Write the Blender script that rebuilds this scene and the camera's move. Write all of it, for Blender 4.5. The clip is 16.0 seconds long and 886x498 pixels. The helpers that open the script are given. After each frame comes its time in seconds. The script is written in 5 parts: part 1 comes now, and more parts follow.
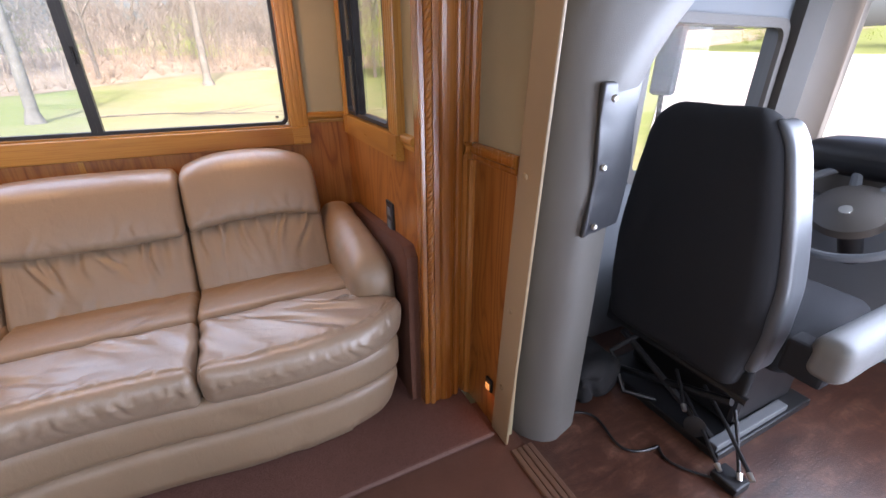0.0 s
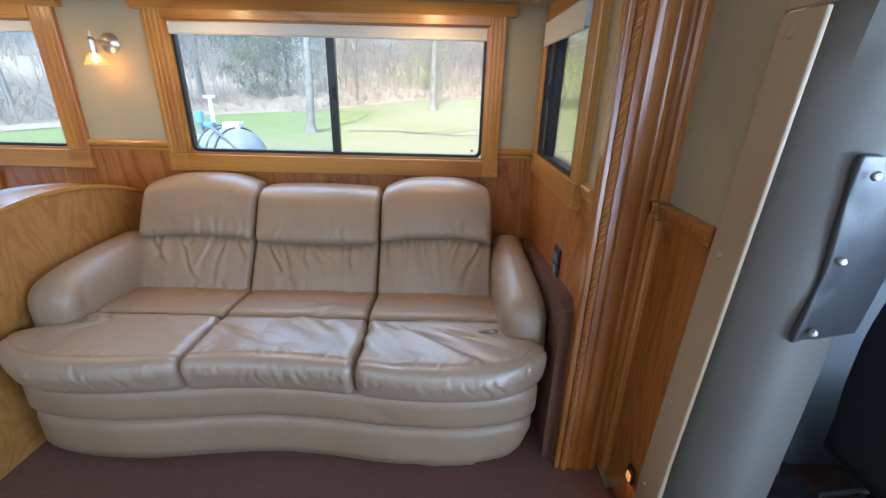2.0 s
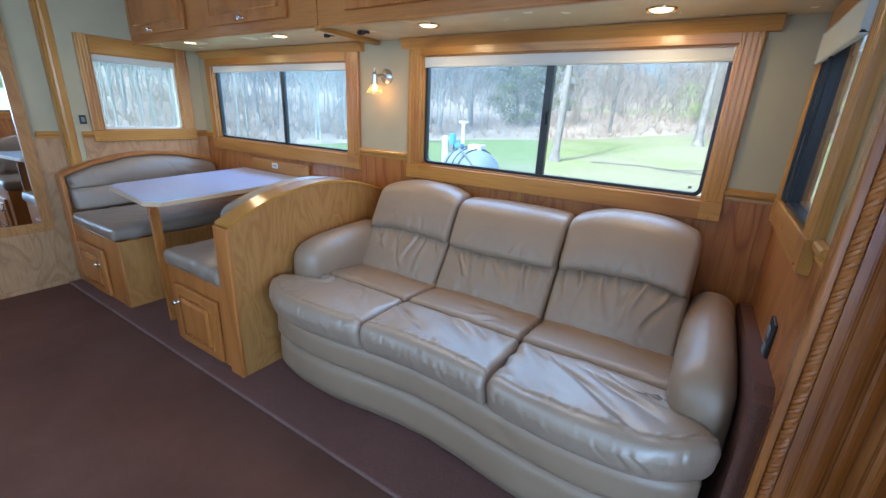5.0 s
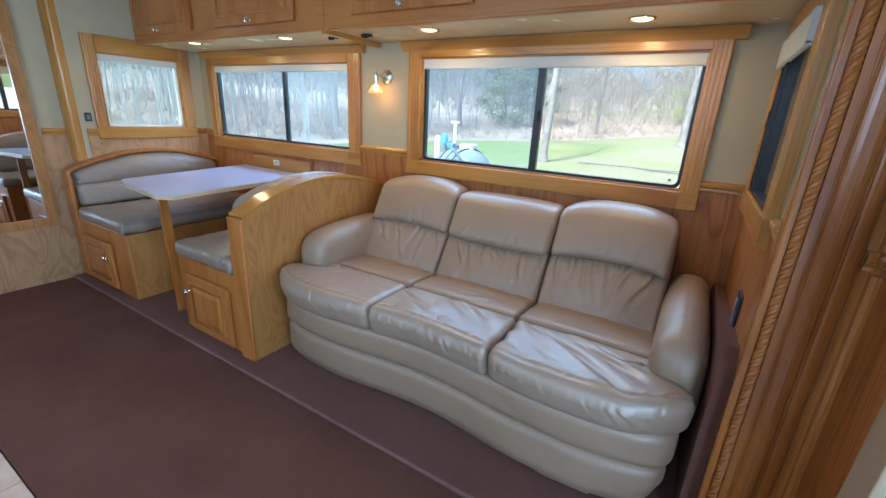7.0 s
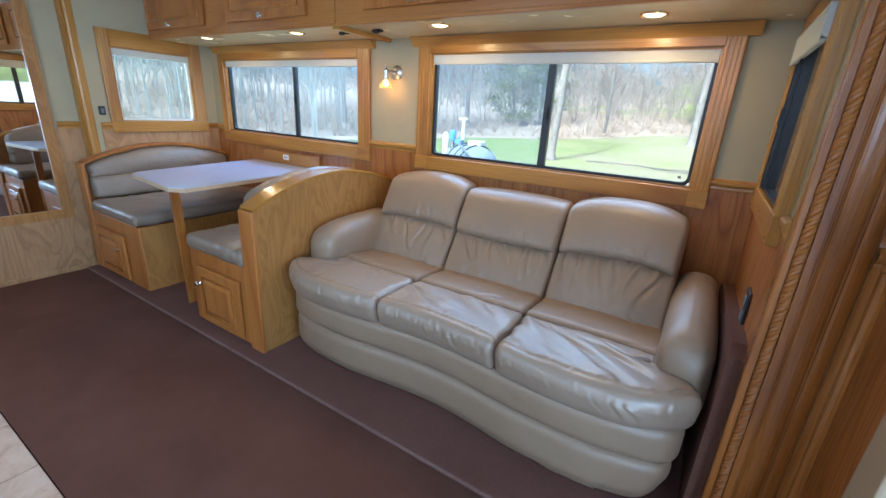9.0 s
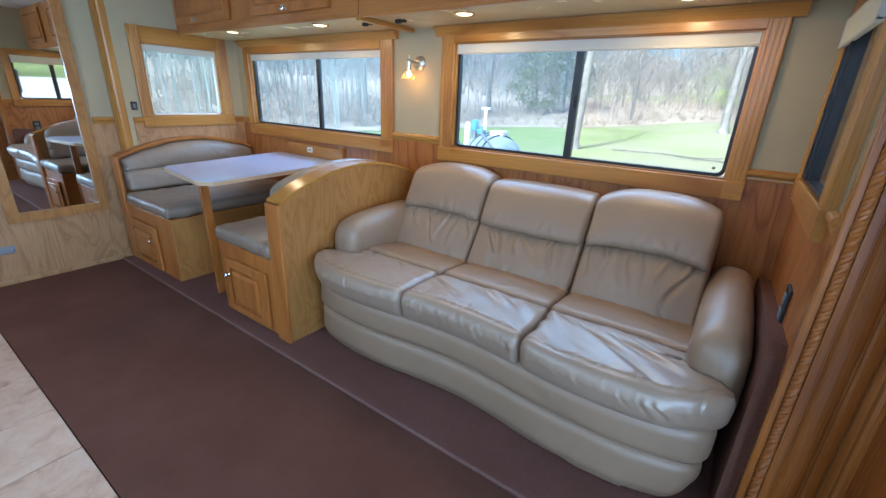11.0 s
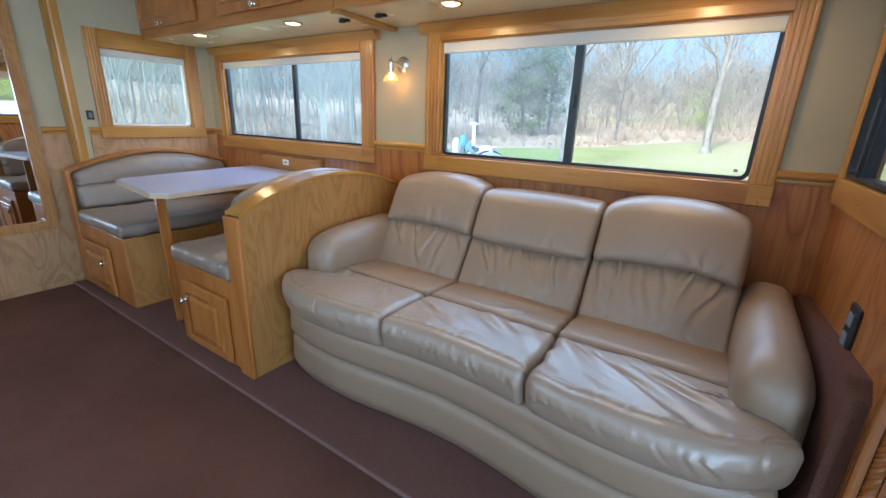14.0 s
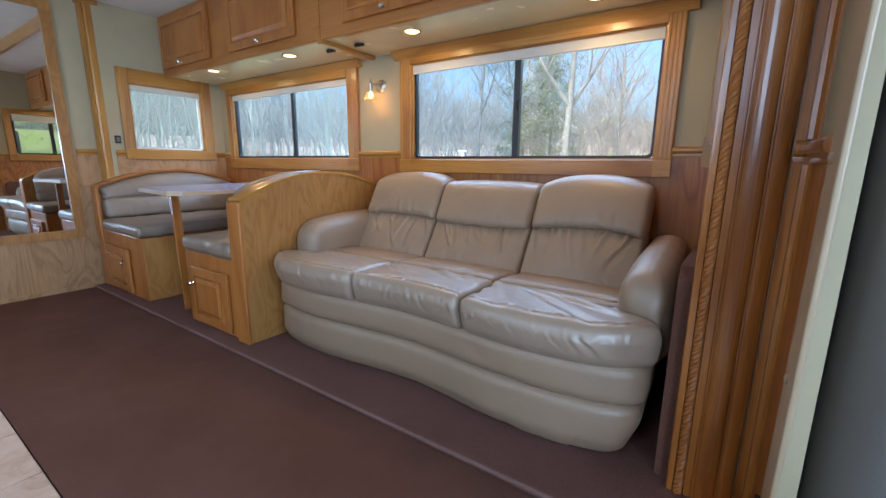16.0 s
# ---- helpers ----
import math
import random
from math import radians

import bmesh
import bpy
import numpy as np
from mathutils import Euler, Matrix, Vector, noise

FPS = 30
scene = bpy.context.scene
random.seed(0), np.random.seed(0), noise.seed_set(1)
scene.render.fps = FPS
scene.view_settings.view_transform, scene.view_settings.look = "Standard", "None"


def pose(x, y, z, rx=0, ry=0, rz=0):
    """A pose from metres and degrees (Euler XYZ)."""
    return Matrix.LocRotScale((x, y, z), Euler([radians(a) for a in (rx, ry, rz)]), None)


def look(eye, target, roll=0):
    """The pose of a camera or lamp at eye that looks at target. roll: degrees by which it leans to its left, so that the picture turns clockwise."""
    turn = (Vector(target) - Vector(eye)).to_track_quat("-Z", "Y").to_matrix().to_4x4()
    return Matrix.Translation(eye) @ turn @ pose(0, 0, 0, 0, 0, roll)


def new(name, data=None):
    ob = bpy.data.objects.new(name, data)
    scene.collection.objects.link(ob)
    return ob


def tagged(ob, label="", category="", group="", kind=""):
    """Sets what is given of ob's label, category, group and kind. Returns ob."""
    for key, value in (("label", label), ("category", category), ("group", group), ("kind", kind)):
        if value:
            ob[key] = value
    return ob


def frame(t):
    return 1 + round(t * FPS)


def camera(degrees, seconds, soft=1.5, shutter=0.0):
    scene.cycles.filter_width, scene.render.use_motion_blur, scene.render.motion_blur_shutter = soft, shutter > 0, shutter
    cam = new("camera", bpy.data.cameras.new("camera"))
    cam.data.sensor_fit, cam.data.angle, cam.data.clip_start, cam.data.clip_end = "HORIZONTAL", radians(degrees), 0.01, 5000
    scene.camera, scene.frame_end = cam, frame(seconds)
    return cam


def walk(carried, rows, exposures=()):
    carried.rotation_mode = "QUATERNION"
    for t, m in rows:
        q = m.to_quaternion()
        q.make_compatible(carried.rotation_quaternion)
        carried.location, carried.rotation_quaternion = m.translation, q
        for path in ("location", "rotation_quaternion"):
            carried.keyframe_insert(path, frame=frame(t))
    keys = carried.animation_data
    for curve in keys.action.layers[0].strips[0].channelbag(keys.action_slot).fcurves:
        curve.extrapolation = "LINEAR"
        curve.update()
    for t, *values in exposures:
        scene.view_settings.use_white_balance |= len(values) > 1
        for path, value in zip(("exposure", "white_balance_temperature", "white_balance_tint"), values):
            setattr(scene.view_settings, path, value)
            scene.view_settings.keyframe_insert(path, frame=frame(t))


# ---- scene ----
cam = camera(94.1, 16.0)
PATH = [
    (0, (0.008, 0.028, 1.157), (0.809, 1.663, 0.329), -0.1),
    (0.5, (-0.048, 0.034, 1.199), (0.544, 1.788, 0.444), 0.3),
    (1, (-0.043, 0.035, 1.203), (0.33, 1.862, 0.478), 0.7),
    (1.5, (-0.056, 0.028, 1.203), (0.135, 1.882, 0.478), 1.1),
    (2, (0.057, 0.037, 1.202), (0.056, 1.902, 0.481), 1.4),
    (2.5, (0.165, 0.081, 1.206), (-0.063, 1.934, 0.489), 1.9),
    (3, (0.192, 0.187, 1.212), (-0.288, 2.0, 0.516), 2.6),
    (3.5, (0.183, 0.224, 1.234), (-0.588, 1.95, 0.581), 2.8),
    (4, (0.225, 0.23, 1.207), (-0.748, 1.86, 0.577), 3.0),
    (4.2, (0.229, 0.21, 1.2), (-0.786, 1.818, 0.579), 2.8),
    (6.3, (0.253, -0.058, 1.157), (-0.746, 1.55, 0.511), 2.0),
    (6.5, (0.259, -0.058, 1.154), (-0.715, 1.568, 0.515), 2.5),
    (7, (0.261, -0.065, 1.169), (-0.708, 1.569, 0.546), 2.9),
    (7.5, (0.258, -0.067, 1.172), (-0.699, 1.571, 0.54), 3.3),
    (8, (0.259, -0.073, 1.167), (-0.712, 1.561, 0.544), 3.4),
    (8.5, (0.262, -0.075, 1.159), (-0.724, 1.548, 0.529), 3.4),
    (9, (0.261, -0.08, 1.162), (-0.731, 1.536, 0.525), 3.3),
    (11.5, (0.226, -0.073, 1.169), (-0.88, 1.439, 0.468), 1.9),
    (12, (0.173, -0.013, 1.167), (-0.974, 1.462, 0.453), 1.1),
    (12.5, (0.097, 0.059, 1.167), (-1.055, 1.524, 0.442), 0.5),
    (13, (-0.011, 0.081, 1.195), (-1.128, 1.598, 0.523), 0.8),
    (13.5, (0.01, 0.093, 1.164), (-1.055, 1.659, 0.522), 1.4),
    (14, (0.127, 0.107, 1.077), (-0.916, 1.709, 0.489), 2.2),
    (14.5, (0.193, 0.078, 1.044), (-0.844, 1.703, 0.51), 2.7),
    (15, (0.361, 0.064, 0.96), (-0.732, 1.67, 0.487), 2.2),
    (15.5, (0.465, 0.017, 0.902), (-0.611, 1.641, 0.451), 1.7),
    (16, (0.488, -0.085, 0.883), (-0.614, 1.536, 0.485), 0.6),
]
walk(cam, [(t, look(eye, target, roll)) for t, eye, target, roll in PATH], [(0, 1.58, 6450, 27), (0.5, 1.43, 5750, 23), (1, 1.45, 5700, 16), (1.5, 1.40, 5600, 14), (2, 1.46, 5450, 12), (2.5, 1.46, 5550, 13), (3, 1.46, 5100, 9), (3.5, 1.45, 4700, 6), (8, 1.51, 5080, 7), (12.5, 1.48, 4900, 6), (13.5, 1.43, 5150, 7), (14.3, 1.46, 5200, 7), (15, 1.23, 5300, 10), (15.5, 1.25, 5300, 11), (16, 1.39, 5350, 11)])

# ---- world, sun and large lights ----
world = bpy.data.worlds.new("world")
scene.world = world
world.use_nodes = True
wn = world.node_tree
sky = wn.nodes.new("ShaderNodeTexSky")
sky.sky_type = "NISHITA"
sky.sun_disc = False
sky.sun_elevation = radians(46)
sky.sun_rotation = radians(185.5)
sky.dust_density = 7.0
wn.links.new(sky.outputs[0], wn.nodes["Background"].inputs[0])
wn.nodes["Background"].inputs[1].default_value = 0.15


def lamp(name, kind, m, energy, colour, **more):
    d = bpy.data.lights.new(name, kind)
    d.energy, d.color = energy, colour
    if kind == "AREA":
        d.shape, d.size = more.get("shape", "RECTANGLE"), more.get("size", 1.0)
        d.size_y = more.get("size_y", d.size)
        d.spread = more.get("spread", math.pi)
    elif kind == "SUN":
        d.angle = more.get("angle", 0.01)
    else:
        d.shadow_soft_size = more.get("radius", 0.02)
    ob = new(name, d)
    ob.matrix_world = m
    return ob


lamp("sun", "SUN", look((-3, -31, 34), (0, 0, 0)), 2.6, (1.0, 0.95, 0.88), angle=0.009)
# lamps stand in for daylight: assumed off-side windows (wall solid), windscreen, cab doorway
lamp("off_side_daylight", "AREA", look((-1.75, -1.335, 1.35), (-2.6, 0.5, 1.2)), 14.5, (0.76, 0.89, 1.0), size=2.0, size_y=0.66)

# added lamp above the slide-out windows, out of view, boosting the sky's light
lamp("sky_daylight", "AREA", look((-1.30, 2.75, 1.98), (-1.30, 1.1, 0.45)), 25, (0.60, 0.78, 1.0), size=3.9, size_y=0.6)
# added fill lamp before the solid off-side wall; an entry there is assumed
lamp("entry_daylight", "AREA", look((0.12, -1.335, 1.2), (0.30, 1.0, 0.70)), 7.8, (0.74, 0.87, 1.0), size=0.56, size_y=1.4)
lamp("windscreen_daylight", "AREA", look((2.49, -0.22, 1.11), (0, -0.22, 0.9)), 28, (0.66, 0.83, 1.0), size=1.8, size_y=0.60)
lamp("cab_side_daylight", "AREA", look((1.75, -1.24, 0.68), (1.5, 0, 0.75)), 13, (0.64, 0.82, 1.0), size=0.74, size_y=1.16)

# ---- materials ----
class Nodes:
    def __init__(self, name):
        self.mat = bpy.data.materials.new(name)
        self.mat.use_nodes = True
        self.t = self.mat.node_tree
        self.b = self.t.nodes["Principled BSDF"]
        self.out = self.t.nodes["Material Output"]

    def n(self, kind, ins=None, **props):
        nd = self.t.nodes.new("ShaderNode" + kind)
        if "operation" in props:
            nd.operation = props["operation"]
        if "data_type" in props:
            nd.data_type = props["data_type"]
        if "blend_type" in props:
            nd.blend_type = props["blend_type"]
        for k, v in (ins or {}).items():
            self.put(nd.inputs[k], v)
        return nd

    def put(self, sock, v):
        if isinstance(v, bpy.types.NodeSocket):
            self.t.links.new(v, sock)
        else:
            sock.default_value = v

    def bsdf(self, **ins):
        names = dict(col="Base Color", rough="Roughness", metal="Metallic", normal="Normal", ior="IOR", coat="Coat Weight",
                     coatr="Coat Roughness", sheen="Sheen Weight", emit="Emission Color", power="Emission Strength", trans="Transmission Weight", spec="Specular IOR Level")
        for k, v in ins.items():
            self.put(self.b.inputs[names[k]], v)
        return self.mat

    def coords(self, scale, rot=(0, 0, 0), space="Object"):
        c = self.n("TexCoord")
        return self.n("Mapping", {"Vector": c.outputs[space], "Scale": scale, "Rotation": rot}).outputs[0]

    def noise(self, vec, scale, detail=4.0, rough=0.55, dist=0.0):
        return self.n("TexNoise", {"Vector": vec, "Scale": scale, "Detail": detail, "Roughness": rough, "Distortion": dist}).outputs[0]

    def ramp(self, fac, stops):
        r = self.n("ValToRGB", {0: fac})
        e = r.color_ramp.elements
        while len(e) < len(stops):
            e.new(0.5)
        for el, (p, c) in zip(e, stops):
            el.position, el.color = p, (*c, 1) if len(c) == 3 else c
        return r.outputs[0]

    def mix(self, fac, a, b, how="MIX"):
        m = self.n("Mix", data_type="RGBA", blend_type=how)
        for s, v in ((m.inputs[0], fac), (m.inputs[6], a), (m.inputs[7], b)):
            self.put(s, (*v, 1) if isinstance(v, tuple) and len(v) == 3 else v)
        return m.outputs[2]

    def math(self, op, a, b=0.0, c=0.0):
        m = self.n("Math", operation=op)
        for s, v in zip(m.inputs, (a, b, c)):
            self.put(s, v)
        return m.outputs[0]

    def bump(self, height, strength, dist=0.01, normal=None):
        ins = {"Height": height, "Strength": strength, "Distance": dist}
        if normal:
            ins["Normal"] = normal
        return self.n("Bump", ins).outputs[0]


def oak(name, axis, light, mid, dark, rings=9.0, rough=0.30, stretch=0.16, wave=0.25, size=2.6, coat=0.10):
    """Varnished oak with its grain along an axis: growth lines, open pores, slow change of tone."""
    k = Nodes(name)
    along = {"x": (stretch, 1, 1), "y": (1, stretch, 1), "z": (1, 1, stretch)}[axis]
    fine = {"x": (0.02, 1, 1), "y": (1, 0.02, 1), "z": (1, 1, 0.02)}[axis]
    v = k.coords(along)
    shift = k.n("ObjectInfo").outputs["Random"]
    v = k.n("VectorMath", {0: v, 1: k.n("CombineXYZ", {0: shift, 1: shift, 2: shift}).outputs[0]}, operation="ADD").outputs[0]
    base = k.noise(v, size, 3.0, 0.45, wave)
    lines = k.math("PINGPONG", k.math("MULTIPLY", base, rings), 0.5)
    lines = k.math("MULTIPLY", lines, 2.0)
    pores = k.noise(k.coords(fine), 240.0, 2.0, 0.6)
    tone = k.noise(k.coords((1, 1, 1)), 1.3, 2.0)
    col = k.ramp(lines, [(0.0, dark), (0.35, mid), (1.0, light)])
    col = k.mix(k.ramp(pores, [(0.36, (0.55, 0.55, 0.55)), (0.52, (0, 0, 0))]), col, dark)
    col = k.mix(0.35, col, k.ramp(tone, [(0.3, (0.72, 0.66, 0.6)), (0.7, (1, 1, 1))]), "MULTIPLY")
    r = k.math("ADD", k.math("MULTIPLY", pores, 0.18), rough - 0.08)
    return k.bsdf(col=col, rough=r, coat=coat, coatr=0.22, normal=k.bump(pores, 0.12, 0.002))


TRIM = ((0.465, 0.232, 0.043), (0.420, 0.198, 0.032), (0.310, 0.126, 0.018))
PANEL = ((0.41, 0.203, 0.053), (0.36, 0.168, 0.040), (0.305, 0.132, 0.030))
DARKO = ((0.44, 0.172, 0.034), (0.38, 0.140, 0.024), (0.26, 0.084, 0.013))
oak_x = oak("oak_trim_x", "x", *TRIM, rings=6.0)
oak_y = oak("oak_trim_y", "y", *TRIM, rings=6.0)
oak_z = oak("oak_trim_z", "z", *TRIM, rings=6.0)
oak_door = oak("oak_door", "z", (0.44, 0.176, 0.038), (0.40, 0.150, 0.030), (0.32, 0.110, 0.020), rings=7.0)
oak_cap = oak("oak_cap", "y", *TRIM, rings=6.0, rough=0.20)
oak_face = oak("oak_face_frame", "x", (0.44, 0.182, 0.040), (0.40, 0.156, 0.032), (0.33, 0.118, 0.022), rings=6.0)
oak_crown = oak("oak_crown", "x", *TRIM, rings=6.0, rough=0.58)
oak_rope = oak("oak_rope", "z", *DARKO, rough=0.40)
oak_post = oak("oak_post", "z", *DARKO, rough=0.24, rings=6.0, coat=0.9)
ply_z = oak("oak_panel_z", "z", *PANEL, rings=7.0, rough=0.38, stretch=0.34, wave=1.3, size=6.5)
ply_pale = oak("pale_oak_panel", "z", (0.46, 0.270, 0.125), (0.41, 0.230, 0.100), (0.32, 0.168, 0.068), rings=5.0, rough=0.42, stretch=0.34, wave=1.5, size=7.0)
ply_wall = oak("oak_wall_panel", "z", *((0.39, 0.152, 0.033), (0.34, 0.122, 0.023), (0.22, 0.068, 0.011)), rings=12.0, rough=0.36, stretch=0.22, wave=0.6, size=4.5)


def leather(name, base, dark, run=(8, 8, 8), turn=0.0, depth=0.0, power=3.0, gloss=0.0):
    """Soft hide: slow tone, pebbled grain, and pulled creases that run in one direction."""
    k = Nodes(name)
    v = k.coords((1, 1, 1))
    tone = k.noise(v, 5.0, 4.0, 0.6)
    grain = k.n("TexVoronoi", {"Vector": v, "Scale": 420.0}).outputs[0]
    crease = k.noise(k.coords((1, 1, 0.6)), 38.0, 5.0, 0.6, 0.8)
    turned = k.n("VectorMath", {0: k.coords((1, 1, 1), (0, 0, turn)), 1: run}, operation="MULTIPLY").outputs[0]
    pull = k.noise(turned, 1.0, 1.5, 0.5, 0.25)
    ridge = k.math("SUBTRACT", 1.0, k.math("MULTIPLY", k.math("ABSOLUTE", k.math("SUBTRACT", pull, 0.5)), 4.0))
    ridge = k.math("POWER", k.math("MAXIMUM", ridge, 0.0), power)
    gate = k.ramp(k.noise(v, 6.0, 2.0), [(0.44, (0, 0, 0)), (0.66, (1, 1, 1))])
    ridge = k.math("MULTIPLY", ridge, gate)
    col = k.mix(tone, dark, base)
    nrm = k.bump(ridge, depth, 0.006 if gloss > 0.4 else -0.006) if depth else None
    fine = k.noise(k.coords((1, 1, 1)), 95.0, 3.0, 0.6, 1.2)
    fine = k.math("ABSOLUTE", k.math("SUBTRACT", fine, 0.5))
    nrm = k.bump(crease, 0.22, 0.006, nrm)
    nrm = k.bump(fine, 0.30, 0.003, nrm)
    nrm = k.bump(grain, 0.12, 0.001, nrm)
    rough = k.math("ADD", k.math("MULTIPLY", crease, 0.18), 0.40 - 0.10 * gloss)
    return k.bsdf(col=col, rough=rough, normal=nrm, ior=1.5 + 0.25 * gloss, coat=0.14 + 0.60 * gloss, coatr=0.40 - 0.14 * gloss)


HIDE = ((0.310, 0.216, 0.138), (0.236, 0.161, 0.100))
hide = leather("taupe_leather", *HIDE, gloss=0.2)
# paler copy of the hide: window light on the seats put into its colour
hide_seat_lit = leather("taupe_leather_seat_lit", (0.335, 0.248, 0.174), (0.262, 0.190, 0.130), (6, 26, 8), 0.5, 0.16, 1.6, 0.62)
hide_back = leather("taupe_leather_back", *HIDE, (24, 3, 2.4), 0.0, 0.35, 2.2, 0.25)
hide_head = leather("taupe_leather_head", *HIDE, (14, 3, 6), 0.0, 0.2, 2.5, 0.25)
hide_grey = leather("grey_taupe_leather", (0.255, 0.192, 0.138), (0.190, 0.141, 0.100), (16, 5, 6), 0.4, 0.5, 2.0, 0.35)


def carpet(name, a, b):
    k = Nodes(name)
    v = k.coords((1, 1, 1))
    pile = k.noise(v, 420.0, 3.0, 0.7)
    tread = k.ramp(k.noise(v, 2.6, 6.0, 0.68), [(0.32, (0, 0, 0)), (0.70, (1, 1, 1))])
    col = k.mix(tread, a, b)
    col = k.mix(k.ramp(pile, [(0.35, (0.7, 0.7, 0.7)), (0.62, (0, 0, 0))]), col, tuple(c * 0.45 for c in a))
    return k.bsdf(col=col, rough=0.95, normal=k.bump(pile, 0.9, 0.006), spec=0.1)


carpet_brown = carpet("brown_carpet", (0.160, 0.073, 0.049), (0.228, 0.110, 0.076))
carpet_slide = carpet("brown_carpet_slide", (0.195, 0.094, 0.072), (0.240, 0.122, 0.096))


def plain(name, col, rough=0.5, metal=0.0, vary=0.12, scale=6.0, grain=300.0, relief=0.08, **more):
    """A painted, moulded or metal surface with slow blotches and fine grain."""
    k = Nodes(name)
    v = k.coords((1, 1, 1))
    slow, fast = k.noise(v, scale, 3.0), k.noise(v, grain, 2.0)
    c = k.mix(slow, tuple(x * (1 - vary) for x in col), tuple(min(1, x * (1 + vary * 0.6)) for x in col))
    r = k.math("ADD", k.math("MULTIPLY", slow, 0.16), max(0.02, rough - 0.08))
    return k.bsdf(col=c, rough=r, metal=metal, normal=k.bump(fast, relief, 0.002), **more)


wall_cloth = plain("beige_wall_vinyl", (0.41, 0.342, 0.205), 0.62, grain=900.0, relief=0.3)
cream_panel = plain("cream_panel", (0.76, 0.62, 0.38), 0.25)
ceiling_white = plain("ceiling_vinyl", (0.76, 0.74, 0.68), 0.6, grain=500.0, relief=0.2)
beige_plastic = plain("beige_plastic", (0.36, 0.262, 0.155), 0.45)
black_plastic = plain("black_plastic", (0.013, 0.013, 0.014), 0.42)
black_metal = plain("black_aluminium", (0.012, 0.012, 0.013), 0.42)
chrome = plain("chrome", (0.75, 0.75, 0.74), 0.16, 1.0, 0.05)
nickel = plain("brushed_nickel", (0.55, 0.53, 0.49), 0.3, 1.0, 0.08)
brass = plain("brass", (0.75, 0.50, 0.22), 0.25, 1.0)
white_plastic = plain("white_plastic", (0.75, 0.74, 0.70), 0.4)
shade_cloth = plain("shade_cloth", (0.58, 0.57, 0.51), 0.8, grain=700.0, relief=0.4)
# blue base colour paints the sky's reflection on the table top
laminate = plain("sky_tinted_laminate", (0.43, 0.52, 0.76), 0.10, vary=0.05, scale=40.0)
tan_edge = plain("tan_edge_band", (0.55, 0.40, 0.24), 0.45)
grey_vinyl = plain("grey_vinyl", (0.088, 0.077, 0.066), 0.5, grain=500.0, relief=0.35)
light_vinyl = plain("light_grey_vinyl", (0.215, 0.218, 0.215), 0.5, grain=500.0, relief=0.35)
black_cloth = plain("black_cloth", (0.009, 0.009, 0.010), 0.85, grain=700.0, relief=0.5)
black_vinyl = plain("black_vinyl", (0.045, 0.047, 0.052), 0.38, grain=400.0, relief=0.3)
pillar_vinyl = plain("warm_grey_vinyl", (0.150, 0.140, 0.124), 0.5, grain=500.0, relief=0.35)
side_grey = plain("mid_grey_vinyl", (0.095, 0.10, 0.108), 0.35)
seat_cloth = plain("charcoal_seat_cloth", (0.018, 0.0185, 0.022), 0.9, grain=800.0, relief=0.7)


def worn_mat():
    """A ribbed vinyl mat, scuffed where feet pass; pale streaks put both wear and sheen into the colour."""
    k = Nodes("brown_cab_mat")
    v = k.coords((2.2, 9.0, 1), (0, 0, 0.5))
    streak, scuff, grain = k.noise(v, 1.6, 5.0, 0.65, 0.6), k.noise(k.coords((1, 1, 1)), 14.0, 5.0, 0.7, 0.4), k.noise(k.coords((1, 1, 1)), 160.0, 2.0)
    c = k.ramp(streak, [(0.30, (0.035, 0.014, 0.010)), (0.48, (0.090, 0.038, 0.023)), (0.62, (0.150, 0.068, 0.042)), (0.78, (0.24, 0.14, 0.095))])
    c = k.mix(k.ramp(scuff, [(0.42, (0.75, 0.75, 0.75)), (0.60, (0, 0, 0))]), c, (0.060, 0.024, 0.016))
    return k.bsdf(col=c, rough=k.math("MULTIPLY_ADD", scuff, 0.3, 0.22), normal=k.bump(grain, 0.3, 0.003))


cab_vinyl = worn_mat()
dash_grey = plain("dash_grey", (0.14, 0.15, 0.16), 0.55)
gold_lip = plain("worn_threshold", (0.16, 0.085, 0.055), 0.4, vary=0.3)


def glowing(name, colour, power):
    k = Nodes(name)
    return k.bsdf(col=(*colour, 1), emit=(*colour, 1), power=power)


bulb_glow = glowing("lit_bulb", (1.0, 0.62, 0.25), 2.2)
amber_glow = glowing("amber_lens", (1.0, 0.40, 0.10), 0.25)
puck_glow = glowing("lit_lens", (1.0, 0.76, 0.40), 1.15)


def pane_material(name, tint, haze=0.0, haze_col=(0.5, 0.55, 0.6)):
    """A thin pane: tinted see-through glass, mirror gloss at its Fresnel share, and a veil that carries screen mesh or
    frosting and puts haze and glare into the pane.
    """
    k = Nodes(name)
    clear = k.n("BsdfTransparent", {0: (*tint, 1)}).outputs[0]
    gloss = k.n("BsdfGlossy", {0: (1, 1, 1, 1), "Roughness": 0.02}).outputs[0]
    veil = k.n("BsdfDiffuse", {0: (*haze_col, 1)}).outputs[0]
    trans = k.n("BsdfTranslucent", {0: (*haze_col, 1)}).outputs[0]
    veil = k.n("MixShader", {0: 0.6, 1: veil, 2: trans}).outputs[0]
    film = k.n("MixShader", {0: haze, 1: clear, 2: veil}).outputs[0]
    fres = k.n("Fresnel", {"IOR": 1.14}).outputs[0]
    k.t.links.new(k.n("MixShader", {0: k.math("MULTIPLY", fres, 0.3), 1: film, 2: gloss}).outputs[0], k.out.inputs[0])
    return k.mat


